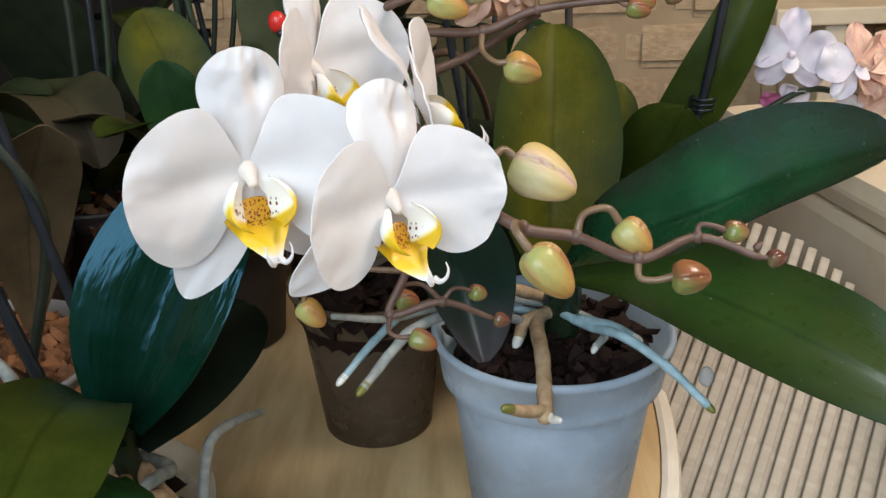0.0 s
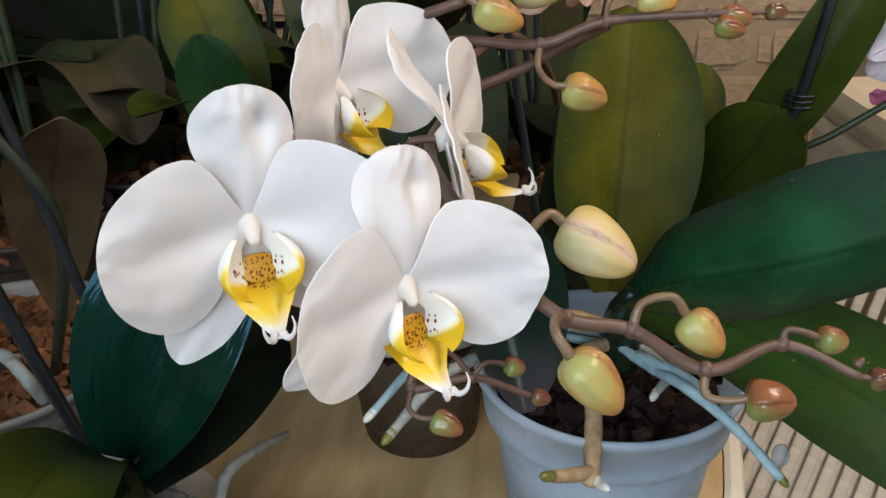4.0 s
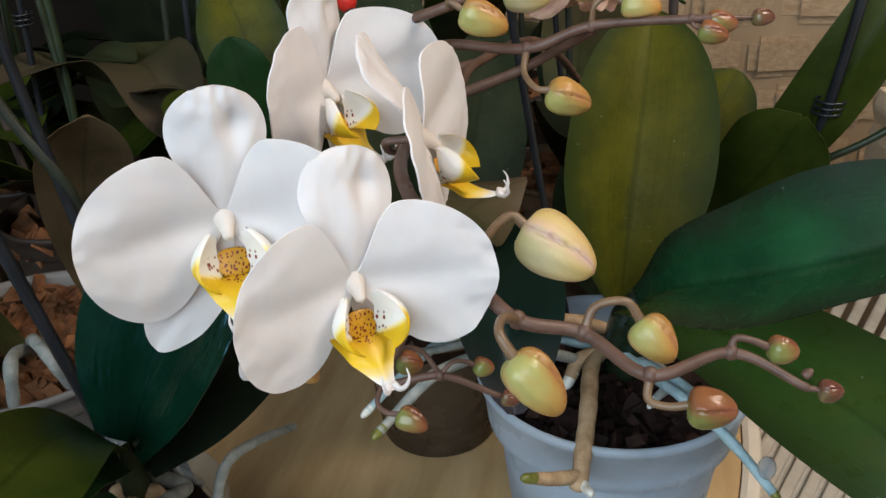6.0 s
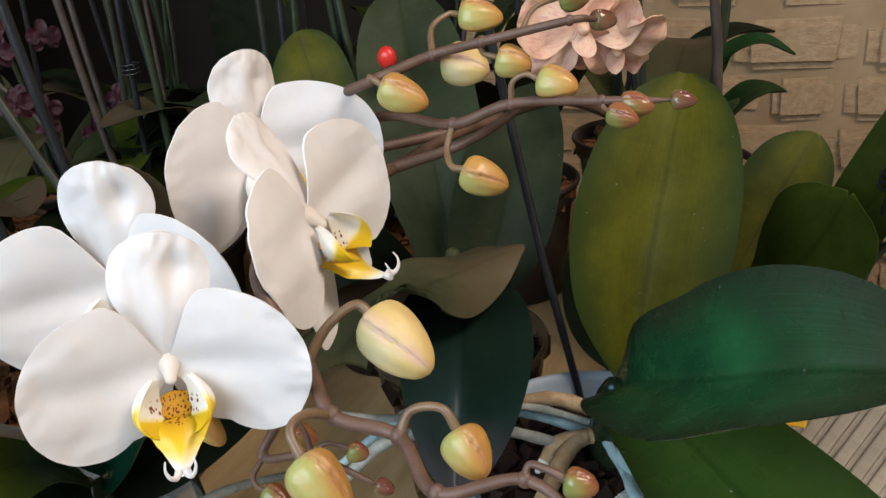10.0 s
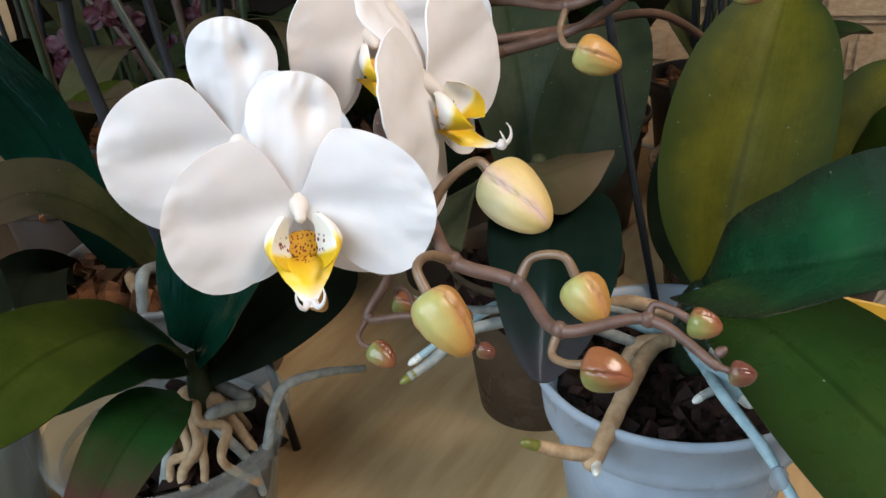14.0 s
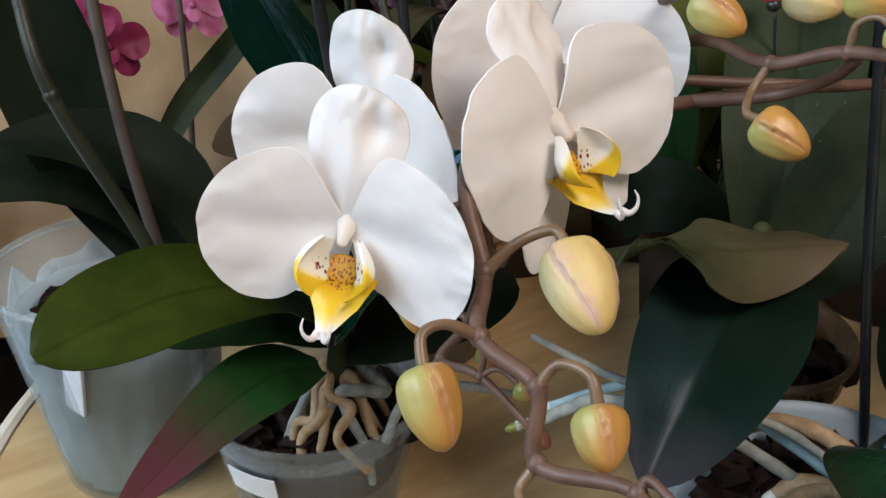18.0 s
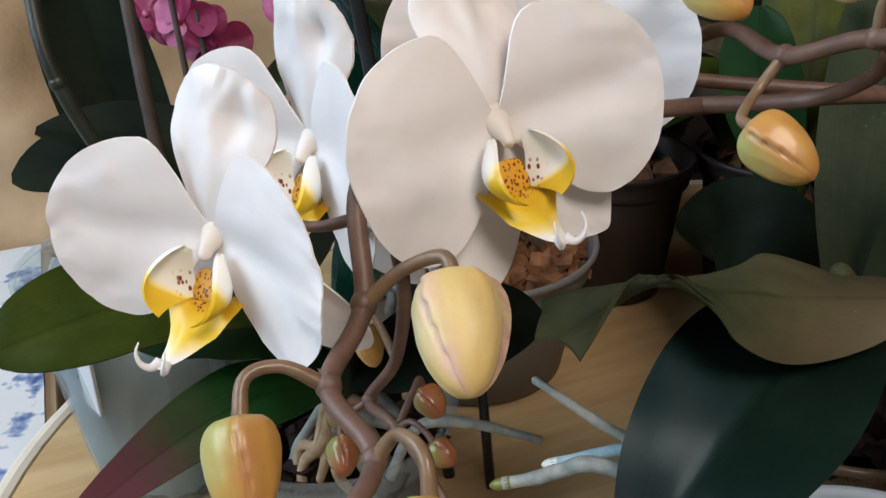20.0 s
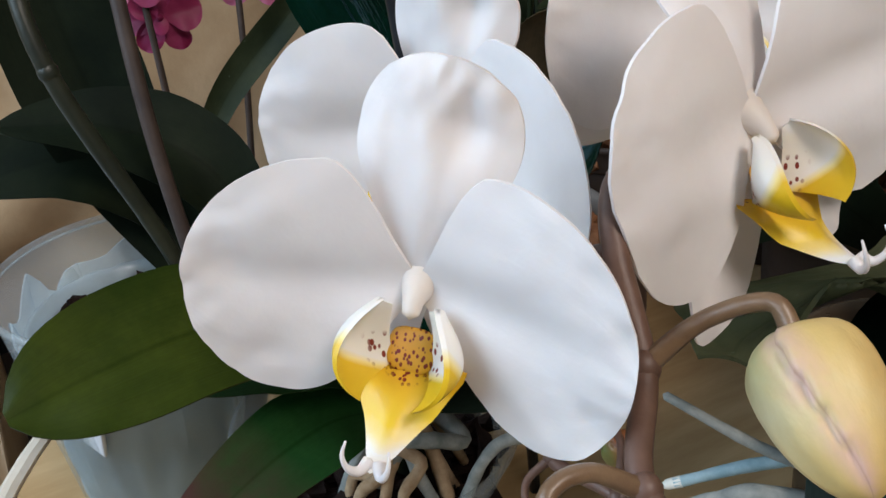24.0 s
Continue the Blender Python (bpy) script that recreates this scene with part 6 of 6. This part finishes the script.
leaf(pl, (-0.185, 0.600, 0.13), [(-0.165, 0.575, 0.14), (-0.172, 0.565, 0.18), (-0.182, 0.560, 0.215), (-0.188, 0.560, 0.245)], [(0.2, -0.8, 0.5), (0.2, -0.8, 0.5)], 0.044, LEAF_GREEN, "rounded green leaf", fold=0.1, blunt=2.8, seed=62)
leaf(pl, (-0.185, 0.600, 0.13), [(-0.130, 0.600, 0.100), (-0.146, 0.570, 0.128), (-0.172, 0.556, 0.130), (-0.205, 0.562, 0.108), (-0.222, 0.570, 0.088)], [(0.6, -0.5, 0.6), (0.6, -0.6, 0.5), (0.6, -0.6, 0.5)], 0.052, LEAF_SHADE, "dark green leaf bending down over the pots", fold=0.25, widest=0.55, seed=64)
# blade-like leaf and pink blooms against the paper
far = thing("pink_orchid", (-0.520, 0.400, 0.10), "orchid with pink and magenta blooms at the table's end", "orchid")
leaf(far, (-0.520, 0.400, 0.10), [(-0.400, 0.300, 0.10), (-0.410, 0.335, 0.155), (-0.408, 0.380, 0.200), (-0.404, 0.425, 0.245)], [(0.8, -0.2, 0.5), (0.8, -0.3, 0.4)], 0.022, LEAF_DULL, "narrow dark blade-like leaf", fold=0.4, seed=63)
for k, (p, f, sz, mt) in enumerate((((-0.604, 0.347, 0.165), (0.9, -0.3, 0.1), 1.0, (MAGENTA,)), ((-0.645, 0.297, 0.190), (0.9, -0.1, 0.1), 1.1, (PINK, MAGENTA)), ((-0.640, 0.435, 0.185), (0.9, -0.3, 0.1), 1.15, (PINK,)), ((-0.590, 0.320, 0.190), (0.8, -0.5, 0.1), 0.9, (MAGENTA, PINK)))):
    simple_flower(far, (-0.520, 0.400, 0.10), p, f, sz, mt, 80 + k)
for k, (a, b) in enumerate((((-0.58, 0.34, 0.0), (-0.60, 0.330, 0.26)), ((-0.56, 0.32, 0.0), (-0.585, 0.310, 0.28)), ((-0.60, 0.40, 0.0), (-0.63, 0.42, 0.26)))):
    stem_part(far, (-0.520, 0.400, 0.10), [a, ((a[0] + b[0]) / 2 + 0.01, (a[1] + b[1]) / 2, 0.13), b], [0.003, 0.0028, 0.0024], STAKE_BROWN, name="stalk", seed=k)
# peach bloom behind the upper buds
peach = thing("peach_orchid", (0.05, 0.56, 0.12), "orchid with peach-pink blooms behind the buds", "orchid")
for k, (p, f, sz) in enumerate((((0.0270, 0.500, 0.295), (0.6, -0.8, 0.1), 0.95), ((0.040, 0.514, 0.284), (0.3, -0.6, -0.5), 0.80), ((0.072, 0.560, 0.335), (0.5, -0.8, 0.2), 0.85), ((0.025, 0.560, 0.335), (0.5, -0.8, 0.1), 0.7))):
    simple_flower(peach, (0.05, 0.56, 0.12), p, f, sz, (PEACH, PEACH, LILAC) if k == 2 else (PEACH,), 90 + k, ruffle=0.006)
stem_part(peach, (0.05, 0.56, 0.12), [(0.075, 0.560, 0.11), (0.080, 0.570, 0.25), (0.070, 0.560, 0.36)], [0.003, 0.0028, 0.0024], STAKE_BROWN, name="stalk")
# small maroon blooms far left
mar = thing("maroon_orchid", (-0.54, 0.64, 0.12), "orchid with sprays of small maroon blooms", "orchid")
rm = random.Random(5)
for k in range(16):
    simple_flower(mar, (-0.54, 0.64, 0.12), (-0.55 + rm.uniform(-0.07, 0.09), 0.625 + rm.uniform(-0.05, 0.07), 0.225 + rm.uniform(-0.06, 0.06)), (0.6 + rm.uniform(-0.3, 0.3), -0.7, 0.1), rm.uniform(0.38, 0.5), (MAROON,), 120 + k)
stem_part(mar, (-0.54, 0.64, 0.12), [(-0.50, 0.66, 0.08), (-0.52, 0.64, 0.18), (-0.58, 0.61, 0.27)], [0.003, 0.0026, 0.002], STAKE_BROWN, name="stalk")

# arching dark leaf and a white pot of dry roots before the wall
arch = back_plant((0.020, 0.850, 0.0), 2, 131, POT_BROWN, "orchid with arching dark leaves before the wall", 1, 0.8, [LEAF_GREEN])
leaf(arch, (0.020, 0.850, 0.11), [(0.030, 0.745, 0.150), (0.040, 0.752, 0.180), (0.053, 0.783, 0.214), (0.079, 0.785, 0.229), (0.104, 0.797, 0.217)], [(-0.3, -0.6, 0.6), (-0.2, -0.3, 0.9), (0.3, -0.2, 0.9)], 0.022, LEAF_GREEN, "slender arching dark leaf", fold=0.4, blunt=1.4, seed=71)
dry = (0.085, 0.790, 0.10)
flower_pot((dry[0], dry[1], 0.0), 0.023, 0.017, 0.122, 0.012, POT_FROST, "small pale plastic pot at the back", group="pots behind")
chips("dry_roots", (dry[0], dry[1], 0.124), 0.018, 40, 0.009, ROOT_TAN, "dry tan roots bunched in a small pale pot", 17)
stand = thing("plant_stand", (-0.66, 0.79, -0.75), "plain dark wooden stand behind the table", "plant stand")
part("top_board", box_mesh("top_board", (0.24, 0.56, 0.03), FLOOR, 0.003), stand).location = (0, 0, 0.705)
for sx in (-0.1, 0.1):
    for sy in (-0.25, 0.25):
        part("leg", box_mesh("leg", (0.03, 0.03, 0.69), FLOOR, 0.002), stand).location = (sx, sy, 0.345)
for k, (px, py, lv) in enumerate(((-0.62, 0.62, 4), (-0.66, 0.74, 4), (-0.60, 0.87, 4), (-0.70, 0.98, 3), (-0.05, 0.925, 3))):
    back_plant((px, py, 0.0 if k == 4 else -0.03), lv, 140 + k, POT_BROWN, "orchid with dull dark leaves behind the table", 4, 1.15, [LEAF_SHADE, LEAF_BROWN, LEAF_DULL])

# ---- small things ----
bug = part("ladybird_pick", ellipsoid("ladybird_pick", (0, 0, 0), (0.0060, 0.0050, 0.0070), RED))
bug.location = (-0.107, 0.553, 0.268)
tagged(bug, "glossy red ladybird-shaped plant pick with a black head", "ornament")
part("head", ellipsoid("head", (0.0024, -0.0016, -0.0066), (0.0036, 0.0036, 0.0033), BLACK), bug, "black head")
part("wire", tube("wire", [(0.003, 0, -0.01), (0.004, 0.01, -0.06), (0.004, 0.015, -0.15)], [0.0008, 0.0008], BLACK, sides=6), bug)
yel = part("yellow_label", box_mesh("yellow_label", (0.024, 0.003, 0.014), YELLOW, 0.001))
yel.matrix_world = Matrix.Translation((0.1290, 0.4400, 0.1440)) @ pose(0, 0, 0, -30, 8, 10)
tagged(yel, "yellow plastic plant label beside the leaves", "plant label")
drop = part("water_drop", ellipsoid("water_drop", (0, 0, 0), (0.0035, 0.0035, 0.0050), GLASS_BLUE))
drop.location = (0.1115, 0.3300, 0.1370)
tagged(drop, "clear hanging drop below the leaf edge", "water drop")

# ---- paper screen, cloth and far post ----
def rough_sheet(name, origin, ux, uy, nu, nv, amp, mat, freq, thick=0.004):
    o, a, b = Vector(origin), Vector(ux), Vector(uy)
    nrm = a.cross(b).normalized()
    top, bot, uv = [], [], []
    for i in range(nv):
        r1, r2, u = [], [], []
        for j in range(nu):
            p = o + a * (j / (nu - 1)) + b * (i / (nv - 1))
            h = amp * (abs(noise.noise(p * freq)) * 1.6 + 0.6 * noise.noise(p * freq * 2.7 + Vector((3, 1, 2))))
            r1.append(p + nrm * h)
            r2.append(p + nrm * (h - thick))
            u.append((j / (nu - 1), i / (nv - 1)))
        top.append(r1)
        bot.append(r2)
        uv.append(u)
    vs, fs, us = sheet(top, bot, uv)
    return mesh(name, vs, fs, mat, uvs=us)


pap = part("brown_paper", rough_sheet("brown_paper", (-1.05, -0.35, -0.30), (0.07, 1.18, 0), (0, 0, 1.10), 48, 40, 0.035, PAPER, 4.5))
tagged(pap, "crumpled brown wrapping paper hung behind the table", "paper")
clo = part("patterned_cloth", rough_sheet("patterned_cloth", (-1.00, -0.75, -0.16), (0.62, 0.0, 0), (0, 0.89, 0), 30, 40, 0.006, CLOTH, 7.0, 0.006))
tagged(clo, "white cloth with blue blots on a low bench", "tablecloth")
bench = part("low_bench", box_mesh("low_bench", (0.64, 0.91, 0.58), CHAIR, 0.006))
bench.location = (-0.69, -0.305, -0.46)
tagged(bench, "pale low bench under a patterned cloth", "bench")
post = thing("white_shelf", (0.62, 1.30, -0.75), "pale painted shelf unit against the wall", "shelf")
part("top_board", box_mesh("top_board", (0.44, 0.16, 0.024), CHAIR, 0.003), post).location = (0.06, 0, 0.915)
part("side_panel", box_mesh("side_panel", (0.03, 0.14, 0.90), CHAIR, 0.003), post).location = (-0.07, 0, 0.4525)
part("side_panel", box_mesh("side_panel", (0.03, 0.14, 0.90), CHAIR, 0.003), post).location = (0.22, 0, 0.4525)

# ---- stone blocks of the wall ----
rb = random.Random(77)
shapes = []
for k in range(6):
    bm = bmesh.new()
    bmesh.ops.create_cube(bm, size=1)
    for v in bm.verts:
        v.co = Vector((v.co.x * rb.uniform(0.80, 1.0), v.co.y * rb.uniform(0.7, 1.0), v.co.z * rb.uniform(0.72, 1.0)))
    bmesh.ops.bevel(bm, geom=bm.edges[:], offset=0.15, segments=2, affect="EDGES")
    me = bpy.data.meshes.new("brick")
    bm.to_mesh(me)
    bm.free()
    me.materials.append(STONE)
    shapes.append(me)
z, row = -0.40, 0
while z < 0.75:
    hgt = rb.uniform(0.050, 0.095)
    x = -0.42 + rb.uniform(-0.06, 0.0)
    while x < 1.35:
        wd = rb.uniform(0.08, 0.20)
        ob = new("brick", shapes[rb.randrange(6)])
        ob.parent = wall_n
        ob.location = (x + wd / 2 - 0.1, 1.395 - 1.45, z + hgt / 2 - 0.47)
        ob.scale = (wd - 0.004, 0.045 + rb.uniform(0, 0.010), hgt - 0.003)
        x += wd
    z += hgt
